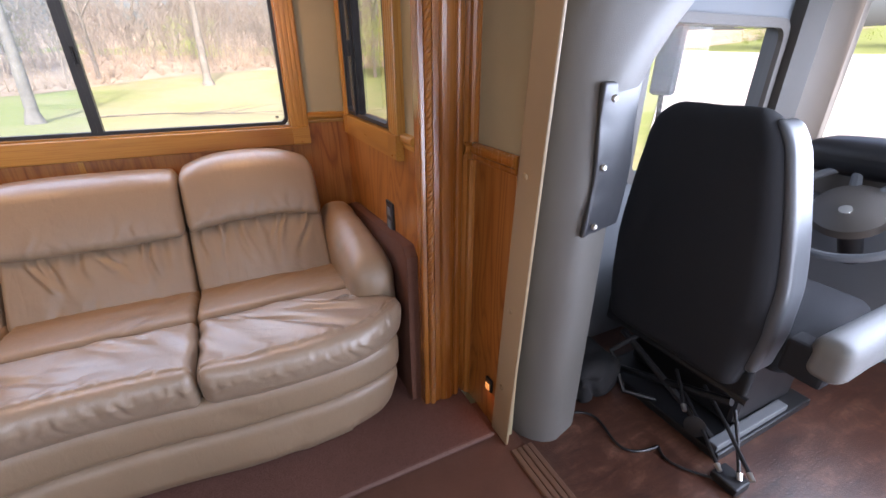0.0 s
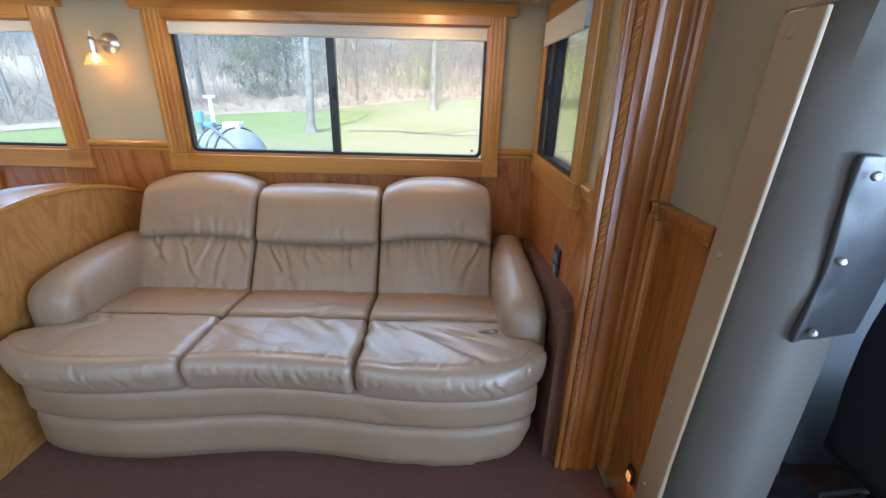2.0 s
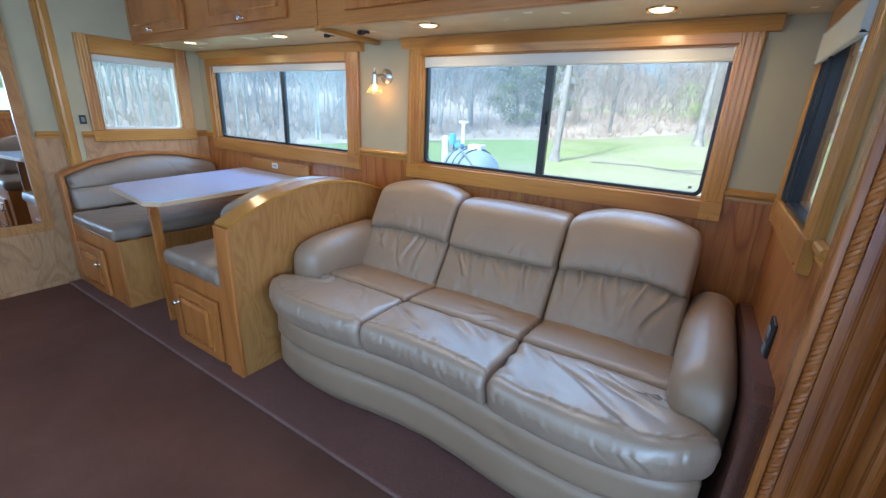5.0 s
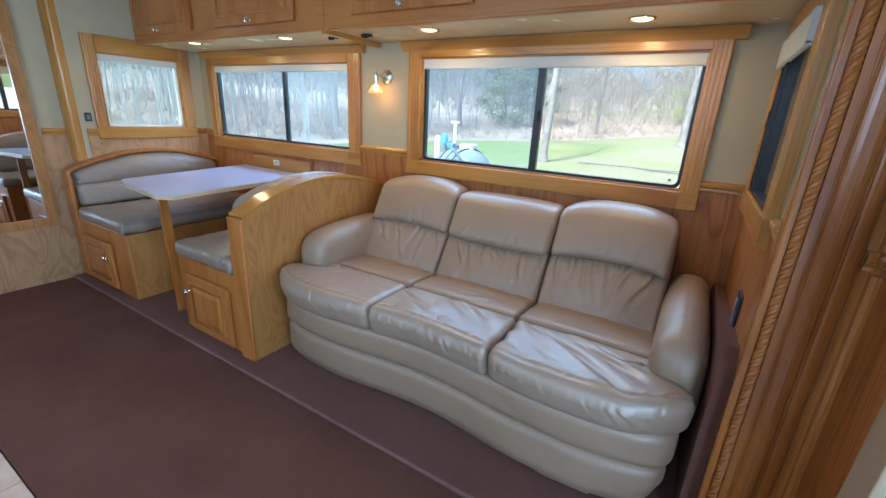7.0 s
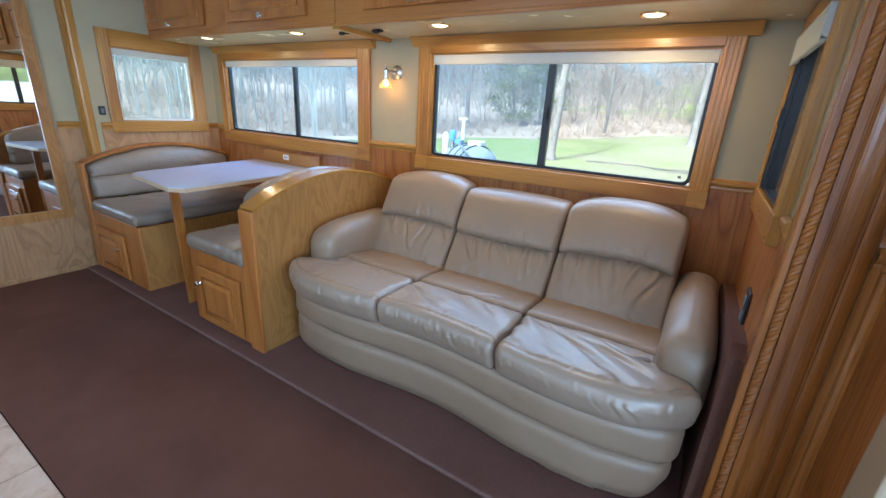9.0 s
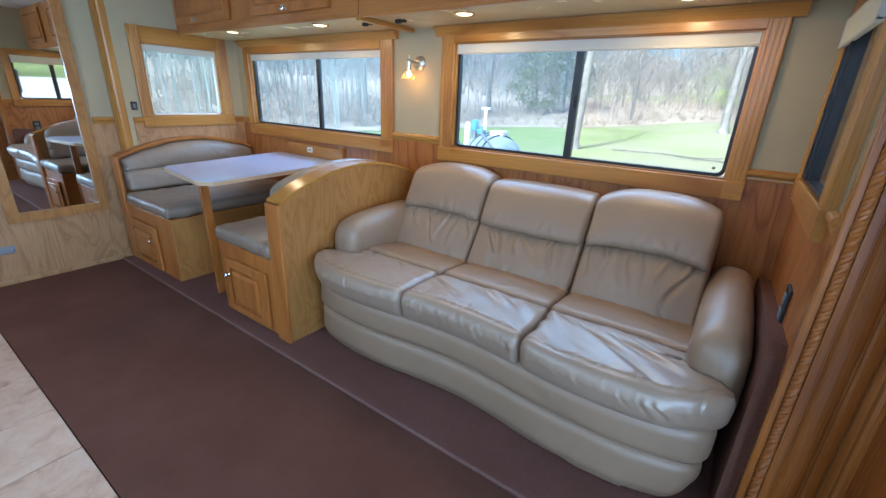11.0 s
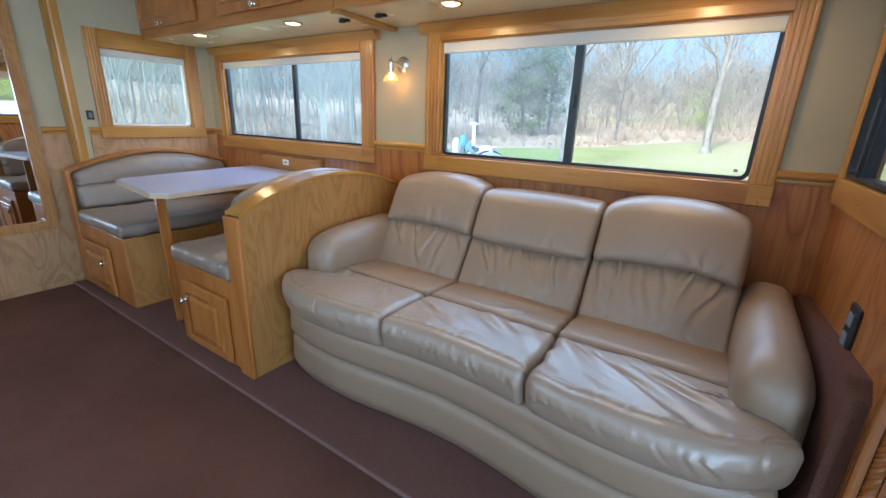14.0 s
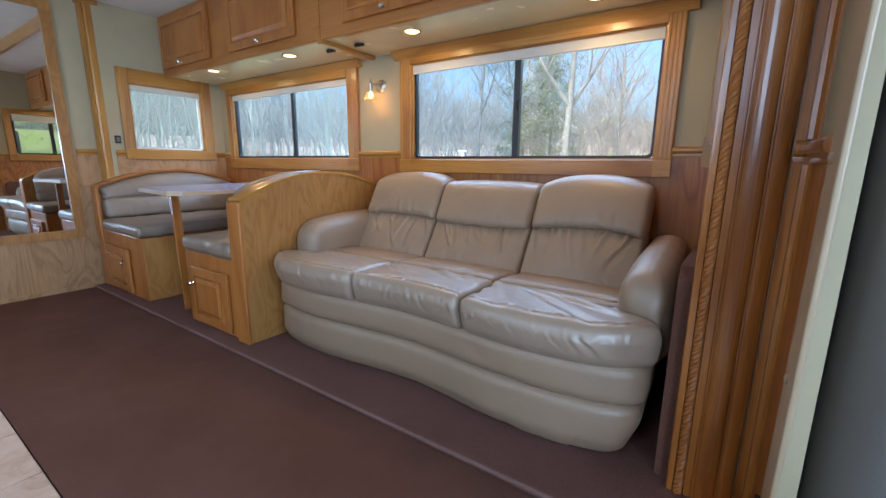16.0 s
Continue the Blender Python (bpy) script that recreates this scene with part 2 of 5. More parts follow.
# veil shares paint outdoor haze and glare over the view; one pane is screened
glass_clear = pane_material("window_glass", (0.90, 0.95, 0.90), 0.07, (0.72, 0.84, 0.86))
glass_screen = pane_material("screened_glass", (0.72, 0.86, 0.90), 0.13, (0.62, 0.74, 0.82))
glass_hazed = pane_material("hazed_glass", (0.74, 0.90, 0.94), 0.17, (0.66, 0.80, 0.86))
glass_plain = pane_material("plain_glass", (0.68, 0.70, 0.71), 0.04)
glass_cab = pane_material("cab_glass", (0.9, 0.93, 0.92), 0.0)
lamp_glass = pane_material("lamp_glass", (0.98, 0.93, 0.85), 0.12, (0.9, 0.75, 0.5))
mirror_glass = Nodes("mirror_glass").bsdf(col=(0.88, 0.9, 0.89, 1), rough=0.015, metal=1.0)


# ---- mesh helpers ----
def part(name, bm, material, parent=None, label="", smooth=False):
    """Links a bmesh, given in world coordinates, as one mesh object under a thing or a part."""
    if len(bm.faces) < 6000:
        bmesh.ops.recalc_face_normals(bm, faces=bm.faces[:])
    me = bpy.data.meshes.new(name)
    bm.to_mesh(me)
    bm.free()
    me.materials.append(material)
    if smooth:
        me.shade_smooth()
        if smooth != "all":
            me.set_sharp_from_angle(angle=radians(35))
    ob = new(name, me)
    if parent:
        ob.parent = parent
        ob.matrix_parent_inverse = (parent.matrix_basis @ Matrix()).inverted() if parent.type == "EMPTY" else Matrix()
    return tagged(ob, label)


def thing(name, at, label, category, group="", kind=""):
    ob = new(name)
    ob.empty_display_size = 0.1
    ob.matrix_basis = Matrix.Translation(at)
    return tagged(ob, label, category, group, kind)


def rbox(lo, hi, r=0.0, bm=None, seg=2):
    """A box with rounded edges, into bm."""
    tmp = bmesh.new()
    bmesh.ops.create_cube(tmp, size=1.0)
    for v in tmp.verts:
        v.co = Vector([(lo[i] + hi[i]) / 2 + v.co[i] * (hi[i] - lo[i]) for i in range(3)])
    if r > 0:
        bmesh.ops.bevel(tmp, geom=tmp.edges[:], offset=min(r, 0.45 * min(abs(hi[i] - lo[i]) for i in range(3))), segments=seg, profile=0.5, affect="EDGES")
    return join(bm, tmp)


def join(bm, tmp):
    if bm is None:
        return tmp
    me = bpy.data.meshes.new("tmp")
    tmp.to_mesh(me)
    tmp.free()
    bm.from_mesh(me)
    bpy.data.meshes.remove(me)
    return bm


def prism(pts, a, b, place, bm=None):
    """A profile (list of 2D points) drawn out from a to b; place(p, q, s) gives the world point."""
    tmp = bmesh.new()
    lo = [tmp.verts.new(place(p, q, a)) for p, q in pts]
    hi = [tmp.verts.new(place(p, q, b)) for p, q in pts]
    n = len(pts)
    for i in range(n):
        tmp.faces.new((lo[i], lo[(i + 1) % n], hi[(i + 1) % n], hi[i]))
    tmp.faces.new(lo[::-1])
    tmp.faces.new(hi)
    return join(bm, tmp)


def tube(pts, radii, sides=8, bm=None, caps=True):
    tmp = bmesh.new()
    rings = []
    pts = [Vector(p) for p in pts]
    if not hasattr(radii, "__len__"):
        radii = [radii] * len(pts)
    for i, p in enumerate(pts):
        d = (pts[min(i + 1, len(pts) - 1)] - pts[max(i - 1, 0)]).normalized()
        u = d.orthogonal().normalized() if i == 0 else (u - d * u.dot(d)).normalized()
        w = d.cross(u)
        rings.append([tmp.verts.new(p + (u * math.cos(a) + w * math.sin(a)) * radii[i]) for a in [2 * math.pi * j / sides for j in range(sides)]])
    for a, b in zip(rings, rings[1:]):
        for j in range(sides):
            tmp.faces.new((a[j], a[(j + 1) % sides], b[(j + 1) % sides], b[j]))
    if caps:
        tmp.faces.new(rings[0][::-1])
        tmp.faces.new(rings[-1])
    return join(bm, tmp)


def lathe(profile, at, axis=(0, 0, 1), sides=20, bm=None):
    """Radius and height pairs turned round an axis."""
    tmp = bmesh.new()
    m = Vector((0, 0, 1)).rotation_difference(Vector(axis)).to_matrix()
    rings = [[tmp.verts.new(Vector(at) + m @ Vector((r * math.cos(2 * math.pi * j / sides), r * math.sin(2 * math.pi * j / sides), h))) for j in range(sides)] for r, h in profile]
    for a, b in zip(rings, rings[1:]):
        for j in range(sides):
            tmp.faces.new((a[j], a[(j + 1) % sides], b[(j + 1) % sides], b[j]))
    tmp.faces.new(rings[0][::-1])
    tmp.faces.new(rings[-1])
    bmesh.ops.remove_doubles(tmp, verts=tmp.verts[:], dist=1e-5)
    return join(bm, tmp)


def slab(axis, d0, d1, u0, u1, v0, v1, holes=(), bm=None):
    """A wall or floor plate with rectangular openings. axis x: u is y, v is z; y: u is x, v is z; z: u is x, v is y."""
    tmp = bmesh.new() if bm is None else bm
    us = sorted({u0, u1, *[c for h in holes for c in h[:2] if u0 < c < u1]})
    vs = sorted({v0, v1, *[c for h in holes for c in h[2:] if v0 < c < v1]})
    place = {"x": lambda u, v, d: (d, u, v), "y": lambda u, v, d: (u, d, v), "z": lambda u, v, d: (u, v, d)}[axis]

    def solid(i, j):
        if not (0 <= i < len(us) - 1 and 0 <= j < len(vs) - 1):
            return False
        cu, cv = (us[i] + us[i + 1]) / 2, (vs[j] + vs[j + 1]) / 2
        return not any(h[0] < cu < h[1] and h[2] < cv < h[3] for h in holes)

    def quad(*ps):
        tmp.faces.new([tmp.verts.new(p) for p in ps])

    for i in range(len(us) - 1):
        for j in range(len(vs) - 1):
            if not solid(i, j):
                continue
            a, b, c, d = us[i], us[i + 1], vs[j], vs[j + 1]
            for q in (d0, d1):
                quad(place(a, c, q), place(b, c, q), place(b, d, q), place(a, d, q))
            for di, dj, e in ((-1, 0, ((a, c), (a, d))), (1, 0, ((b, c), (b, d))), (0, -1, ((a, c), (b, c))), (0, 1, ((a, d), (b, d)))):
                if not solid(i + di, j + dj):
                    quad(place(*e[0], d0), place(*e[1], d0), place(*e[1], d1), place(*e[0], d1))
    bmesh.ops.remove_doubles(tmp, verts=tmp.verts[:], dist=1e-5)
    return tmp


def structure(name, bm, material, label, category):
    return tagged(part(name, bm, material), label, category, kind="structure")


def cushion(lo, hi, r, n=(18, 18, 10), puff=(0, 0, 0), wrinkle=None, warp=None):
    """A stuffed, rounded block. puff: how far its faces swell; wrinkle(p): outward offset; warp(p): bends it."""
    c = [(lo[i] + hi[i]) / 2 for i in range(3)]
    h = [(hi[i] - lo[i]) / 2 for i in range(3)]
    rr = [min(q, 0.98 * x) for q, x in zip(r if isinstance(r, tuple) else (r, r, r), h)]

    def ticks(i):
        e = [0, 0.12, 0.35, 0.65, 1.0]
        left = [-h[i] + rr[i] * x for x in e]
        core = [-(h[i] - rr[i]) + 2 * (h[i] - rr[i]) * k / n[i] for k in range(1, n[i])]
        return left + core + [-x for x in left[::-1]]

    ts = [ticks(i) for i in range(3)]
    tmp, seen = bmesh.new(), {}

    def vert(i, j, k):
        key = (i, j, k)
        if key not in seen:
            p = Vector((ts[0][i], ts[1][j], ts[2][k]))
            q = Vector([max(-(h[a] - rr[a]), min(h[a] - rr[a], p[a])) for a in range(3)])
            d = p - q
            if d.length > 1e-6:
                e = Vector([d[a] / rr[a] for a in range(3)]).normalized()
                p = q + Vector([e[a] * rr[a] for a in range(3)])
                nrm = e
            else:
                nrm = Vector((0, 0, 1))
            f = [1 - (p[a] / h[a]) ** 2 for a in range(3)]
            p = p + Vector((math.copysign(puff[0] * f[1] * f[2], p.x) if puff[0] else 0,
                            math.copysign(puff[1] * f[0] * f[2], p.y) if puff[1] else 0,
                            math.copysign(puff[2] * f[0] * f[1], p.z) if puff[2] else 0))
            p = p + Vector(c)
            if wrinkle:
                p = p + nrm * wrinkle(p, nrm)
            if warp:
                p = Vector(warp(p))
            seen[key] = tmp.verts.new(p)
        return seen[key]

    N = [len(t) - 1 for t in ts]
    for a, b, c_ in ((0, 1, 2), (1, 2, 0), (0, 2, 1)):
        for s in (0, N[c_]):
            for i in range(N[a]):
                for j in range(N[b]):
                    q = []
                    for di, dj in ((0, 0), (1, 0), (1, 1), (0, 1)):
                        idx = [0, 0, 0]
                        idx[a], idx[b], idx[c_] = i + di, j + dj, s
                        q.append(vert(*idx))
                    tmp.faces.new(q)
    return tmp


def folds(sx, sy, sz, amp, seed=0.0, turn=0.0, sharp=3.2):
    """Creases: soft ridges of stretched noise, turned in plan, coming and going over the surface."""
    ca, sa = math.cos(turn), math.sin(turn)

    def f(p, nrm):
        x, y = p.x * ca + p.y * sa, p.y * ca - p.x * sa
        v = noise.noise(Vector((x * sx + seed, y * sy - seed, p.z * sz + seed * 0.7)))
        w = noise.noise(Vector((x * sx * 1.7 - seed, y * sy * 1.7, p.z * sz * 1.7 + 3)))
        m = max(0.0, 0.45 + 1.1 * noise.noise(Vector((p.x * 5 + seed, p.y * 5, p.z * 5 - seed))))
        return amp * m * (-(1 - min(1.0, abs(v) * sharp)) ** 1.3 - 0.5 * (1 - min(1.0, abs(w) * sharp)) ** 1.3 + 0.35)
    return f


# ---- the place: floors, walls, ceilings ----
BACK, REAR, FRONT = 1.875, -3.13, 0.455      # inner faces of the slide-out
WALL_R, CAB, OFF = -3.19, 0.635, -1.35       # rear wall, wall to the cab, off side
TOP, SLIDE_TOP = 2.02, 1.93
W1 = (-1.07, 0.22, 0.915, 1.437)             # openings: big window, dinette window, rear, front
W2 = (-2.955, -1.592, 0.922, 1.425)
W3 = (1.215, 1.712, 0.974, 1.432)
W4 = (1.262, 1.768, 0.962, 1.440)
RAIL = 0.925

structure("floor", slab("z", -0.06, 0.0, WALL_R, 0.68, 0.132, 1.02), carpet_brown, "dark brown cut-pile carpet, slightly worn", "carpet")
structure("slide_floor", rbox((REAR, 0.852, 0.003), (0.60, 1.80, 0.027), 0.013), carpet_slide, "brown carpet wrapped over the slide-out floor edge", "carpet")
# paler pile along the roll: the light it catches is put into the colour
structure("carpet_edge", tube([(REAR, 0.856, 0.020), (0.60, 0.856, 0.020)], 0.006, 8), carpet("carpet_edge_highlight", (0.26, 0.150, 0.122), (0.36, 0.225, 0.19)), "rolled carpet edge of the slide-out floor, its highlight painted paler", "carpet")
structure("floor_tiled_bed", slab("z", -0.06, -0.012, WALL_R, 0.68, OFF, 0.130), plain("grout", (0.42, 0.36, 0.30), 0.8), "grout bed under beige floor tiles", "floor")
structure("slide_floor_body", rbox((REAR - 0.05, 1.03, -0.2), (FRONT + 0.05, BACK + 0.05, 0.001)), black_plastic, "underside of the slide-out floor", "floor")

structure("wall_rear", slab("x", WALL_R - 0.05, WALL_R, OFF, 1.10, -0.06, TOP), wall_cloth, "beige vinyl-covered rear wall above oak panelling", "wall")
structure("wall_off_side", slab("y", OFF - 0.06, OFF, WALL_R - 0.05, CAB, -0.06, TOP), wall_cloth, "beige vinyl-covered off-side wall", "wall")
structure("wall_slide_back", slab("y", BACK, BACK + 0.05, REAR - 0.05, FRONT + 0.05, -0.05, TOP, [W1, W2]), wall_cloth, "beige vinyl back wall of the slide-out", "wall")
structure("wall_slide_rear", slab("x", REAR - 0.05, REAR, 1.03, BACK, -0.05, TOP, [W3]), wall_cloth, "beige vinyl end wall of the slide-out beside the dinette", "wall")
structure("wall_slide_front", slab("x", FRONT, FRONT + 0.05, 1.10, BACK, -0.05, TOP, [W4]), wall_cloth, "beige vinyl end wall of the slide-out beside the sofa", "wall")
structure("wall_side_corner", slab("y", 1.105, 1.155, 0.500, 0.66, -0.06, TOP), wall_cloth, "beige side wall between slide-out and cab", "wall")
structure("wall_cab", slab("x", CAB, CAB + 0.03, OFF, 1.105, -0.06, TOP, [(-0.95, 0.840, -0.1, 1.365)]), wall_cloth, "beige wall with the pass-through to the cab", "wall")
structure("ceiling", slab("z", TOP, TOP + 0.05, WALL_R - 0.05, 0.66, OFF - 0.06, 1.10), ceiling_white, "off-white vinyl ceiling panel", "ceiling")
structure("ceiling_slide", slab("z", SLIDE_TOP, SLIDE_TOP + 0.05, REAR - 0.05, FRONT + 0.05, 1.075, BACK + 0.05), ceiling_white, "off-white ceiling of the slide-out", "ceiling")
structure("header_slide", rbox((REAR, 1.045, SLIDE_TOP - 0.01), (0.60, 1.075, TOP - 0.001), 0.006), oak_x, "oak fascia over the slide-out opening", "trim")

# oak panelling below the chair rail, with open joints between its sheets
T = 0.006


def panelling(name, axis, d, sign, u0, u1, holes, joints, z0=0.0, mat_=None):
    """Wainscot: a sheet of plywood for each stretch between the joints."""
    top = tagged(new(name), "honey oak plywood wainscot in sheets with plain joints", "panel", kind="structure")
    cuts = [u0, *joints, u1]
    for a, b in zip(cuts, cuts[1:]):
        lo, hi = sorted((d, d + sign * T))
        part("panel", slab(axis, lo, hi, a + 0.0008, b - 0.0008, z0, RAIL, holes), mat_ or ply_wall, top)
    return top


panelling("wainscot_back", "y", BACK, -1, REAR + T, FRONT - T, [W1, W2], [-2.62, -2.10, -1.637, -1.05, -0.495, 0.06])
for n, x, top in (("trim_11", -1.637, 0.840), ("trim_12", -0.495, 0.840)):
    structure(n, rbox((x - 0.009, BACK - T - 0.005, 0.03), (x + 0.009, BACK - T, top), 0.002), oak_z, "narrow oak batten over a panel joint", "trim")
panelling("wainscot_slide_rear", "x", REAR, 1, 1.09, BACK, [W3], [1.80], mat_=ply_pale)
panelling("wainscot_slide_front", "x", FRONT, -1, 1.10, BACK, [W4], [])
panelling("wainscot_rear", "x", WALL_R, 1, OFF, 1.02, [], [-0.6, 0.12], mat_=ply_pale)
panelling("wainscot_cab", "x", CAB, -1, 0.87, 1.10, [], [])
structure("corner_panel", slab("y", 1.099, 1.105, 0.597, CAB - T, 0.0, TOP - 0.001), oak_post, "oak strip panel between post and cab wall", "panel")


def moulding(name, place, a, b, mat_, h=0.042, d=0.018):
    """Chair rail: a stepped and rounded profile."""
    pts = [(0, 0), (d * 0.45, 0), (d * 0.55, h * 0.12), (d * 0.5, h * 0.30), (d * 0.85, h * 0.42), (d, h * 0.58), (d, h * 0.80), (d * 0.8, h * 0.92), (d * 0.3, h), (0, h)]
    return structure(name, prism(pts, a, b, place), mat_, "moulded oak chair rail", "trim")


rail_back = lambda a, b, n: moulding(n, lambda p, q, s: (s, BACK - p, RAIL + q), a, b, oak_x)
rail_back(REAR, -3.02, "trim_1")
rail_back(-1.495, -1.15, "trim_2")
rail_back(0.285, FRONT, "trim_3")
moulding("trim_4", lambda p, q, s: (REAR + p, s, RAIL + q), 1.09, 1.148, oak_y)
moulding("trim_5", lambda p, q, s: (REAR + p, s, RAIL + q), 1.785, BACK, oak_y)
moulding("trim_6", lambda p, q, s: (FRONT - p, s, RAIL + q), 1.106, 1.189, oak_y)
moulding("trim_7", lambda p, q, s: (WALL_R + p, s, RAIL + q), 0.885, 1.01, oak_y)
moulding("trim_8", lambda p, q, s: (WALL_R + p, s, RAIL + q), OFF, 0.34, oak_y)
moulding("trim_9", lambda p, q, s: (CAB - p, s, RAIL + q - 0.032), 0.868, 1.075, oak_post, 0.05, 0.022)
moulding("trim_10", lambda p, q, s: (s, 1.105 - p, RAIL + q - 0.032), 0.598, CAB - 0.02, oak_post, 0.05, 0.022)
structure("baseboard", rbox((WALL_R + T, OFF, 0.0), (WALL_R + T + 0.012, 0.99, 0.030), 0.004), ply_pale, "thin oak baseboard along the rear wall", "trim")


# front post of the slide-out: flat, rope strip, flutes and a round return
def post_profile(x0, x1, y0, y1):
    pts = [(x0, y1), (x0, y0 + 0.004), (x0 + 0.002, y0 + 0.001), (x0 + 0.005, y0)]
    pts += [(x0 + 0.015, y0), (x0 + 0.017, y0 + 0.006), (x0 + 0.039, y0 + 0.006), (x0 + 0.041, y0)]
    pts += [(x0 + 0.056, y0), (x0 + 0.058, y0 + 0.004), (x0 + 0.061, y0 + 0.004), (x0 + 0.063, y0)]
    for k in range(9):                       # broad round bead
        a = math.pi * (k / 8)
        pts.append((x0 + 0.064 + 0.0215 * (1 - math.cos(a)), y0 - 0.0085 * math.sin(a)))
    pts += [(x0 + 0.1085, y0 + 0.004), (x0 + 0.1115, y0 + 0.004), (x0 + 0.113, y0)]
    for k in range(9):
        a = math.pi / 2 * k / 8
        pts.append((x1 - 0.030 + 0.030 * math.sin(a), y0 - 0.003 + 0.041 * (1 - math.cos(a))))
    pts += [(x1, y1)]
    return pts


post = structure("slide_post", prism(post_profile(0.447, 0.595, 1.066, 1.104), 0.0, TOP - 0.002, lambda p, q, s: (p, q, s)), oak_post, "carved oak post with rope strip and flutes at the slide-out edge", "trim")
rope = bmesh.new()
for k in range(3):
    pts = [(0.475 + 0.0060 * math.cos(2 * math.pi * (z / 0.038 + k / 3)), 1.0675 + 0.0050 * math.sin(2 * math.pi * (z / 0.038 + k / 3)), z) for z in [0.02 + 0.004 * i for i in range(495)]]
    tube(pts, 0.0060, 6, rope)
part("rope_moulding", rope, oak_rope, post, "twisted rope moulding", True)
structure("corner_casing_1", prism([(0, 0), (0.030, 0), (0.030, 0.006), (0.022, 0.012), (0.018, 0.020), (0.006, 0.022), (0, 0.018)], 0.944, TOP, lambda p, q, s: (CAB - q, 1.103 - p, s)), oak_post, "moulded oak corner casing", "trim")
structure("corner_casing_2", prism([(0, 0), (0.030, 0), (0.030, 0.006), (0.022, 0.012), (0.018, 0.020), (0.006, 0.022), (0, 0.018)], 0.0, 0.892, lambda p, q, s: (CAB - q, 1.103 - p, s)), oak_post, "moulded oak corner casing", "trim")
rear_post = structure("slide_post_rear", prism([(1.000, WALL_R), (1.000, WALL_R + 0.05), (1.008, WALL_R + 0.062), (1.02, WALL_R + 0.056), (1.03, WALL_R + 0.062), (1.06, WALL_R + 0.062), (1.066, WALL_R + 0.058), (1.082, WALL_R + 0.058), (1.088, WALL_R + 0.05), (1.088, WALL_R)], 0.0, 1.90, lambda p, q, s: (q, p, s)), oak_z, "oak casing post at the rear edge of the slide-out", "trim")
part("cap", rbox((WALL_R, 0.985, 1.90), (WALL_R + 0.085, 1.10, 1.925), 0.008), oak_y, rear_post)

# beige screwed panel round the cab opening
panel = thing("cab_opening_panel", (CAB - 0.006, 0.83, 0), "beige plastic edge panel screwed round the cab opening", "panel")
upright = rbox((CAB - 0.014, 0.810, 0.0), (CAB - 0.004, 0.900, 1.335), 0.003)
for v in upright.verts:
    v.co.y -= 0.048 * v.co.z
part("upright", upright, beige_plastic, panel)
part("lintel", rbox((CAB - 0.014, -0.95, 1.337), (CAB - 0.004, 0.836, 1.44), 0.003), beige_plastic, panel)
for z in (0.21, 0.506, 0.901, 1.303):
    part("screw_cap", lathe([(0.0, 0.006), (0.006, 0.0055), (0.0095, 0.003), (0.010, 0.0)], (CAB - 0.013, 0.868 - 0.048 * z, z), (-1, 0, 0), 14), beige_plastic, panel, "", True)
threshold = bmesh.new()
for k in range(4):
    rbox((0.622 + 0.021 * k, -0.95, -0.02), (0.640 + 0.021 * k, 0.782, 0.009 - 0.002 * (k % 2)), 0.004, threshold)
structure("threshold", threshold, gold_lip, "worn brown grooved threshold strip at the cab floor", "trim")


# ---- windows ----
def flutes(w, d, n=3):
    """Casing profile with shallow scored flutes; u across, q proud of the wall."""
    pts = [(0, 0), (0, d - 0.005), (0.002, d - 0.0015), (0.006, d)]
    for i in range(n):
        u = w * (i + 1) / (n + 1)
        pts += [(u - 0.004, d), (u - 0.0015, d - 0.0016), (u + 0.0015, d - 0.0016), (u + 0.004, d)]
    pts += [(w - 0.006, d), (w - 0.002, d - 0.0015), (w, d - 0.005), (w, 0)]
    return pts


def ring(u0, u1, v0, v1, w, q0, q1, place, r=0.0, seg=5):
    """A rectangular frame of one mesh with rounded inner and outer corners."""
    def loop(a, b, c, d, rad):
        out = []
        for cx, cy, s in ((a + rad, c + rad, 180), (b - rad, c + rad, 270), (b - rad, d - rad, 0), (a + rad, d - rad, 90)):
            for k in range(seg + 1):
                t = radians(s + 90 * k / seg)
                out.append((cx + rad * math.cos(t), cy + rad * math.sin(t)))
        return out
    o, i = loop(u0, u1, v0, v1, max(r, 0.001)), loop(u0 + w, u1 - w, v0 + w, v1 - w, max(r - w * 0.3, 0.001))
    bm = bmesh.new()
    L = [[bm.verts.new(place(p, q, s)) for p, s in l] for l, q in ((o, q0), (o, q1), (i, q1), (i, q0))]
    n = len(o)
    for a, b in ((0, 1), (1, 2), (2, 3), (3, 0)):
        for k in range(n):
            bm.faces.new((L[a][k], L[a][(k + 1) % n], L[b][(k + 1) % n], L[b][k]))
    return bm


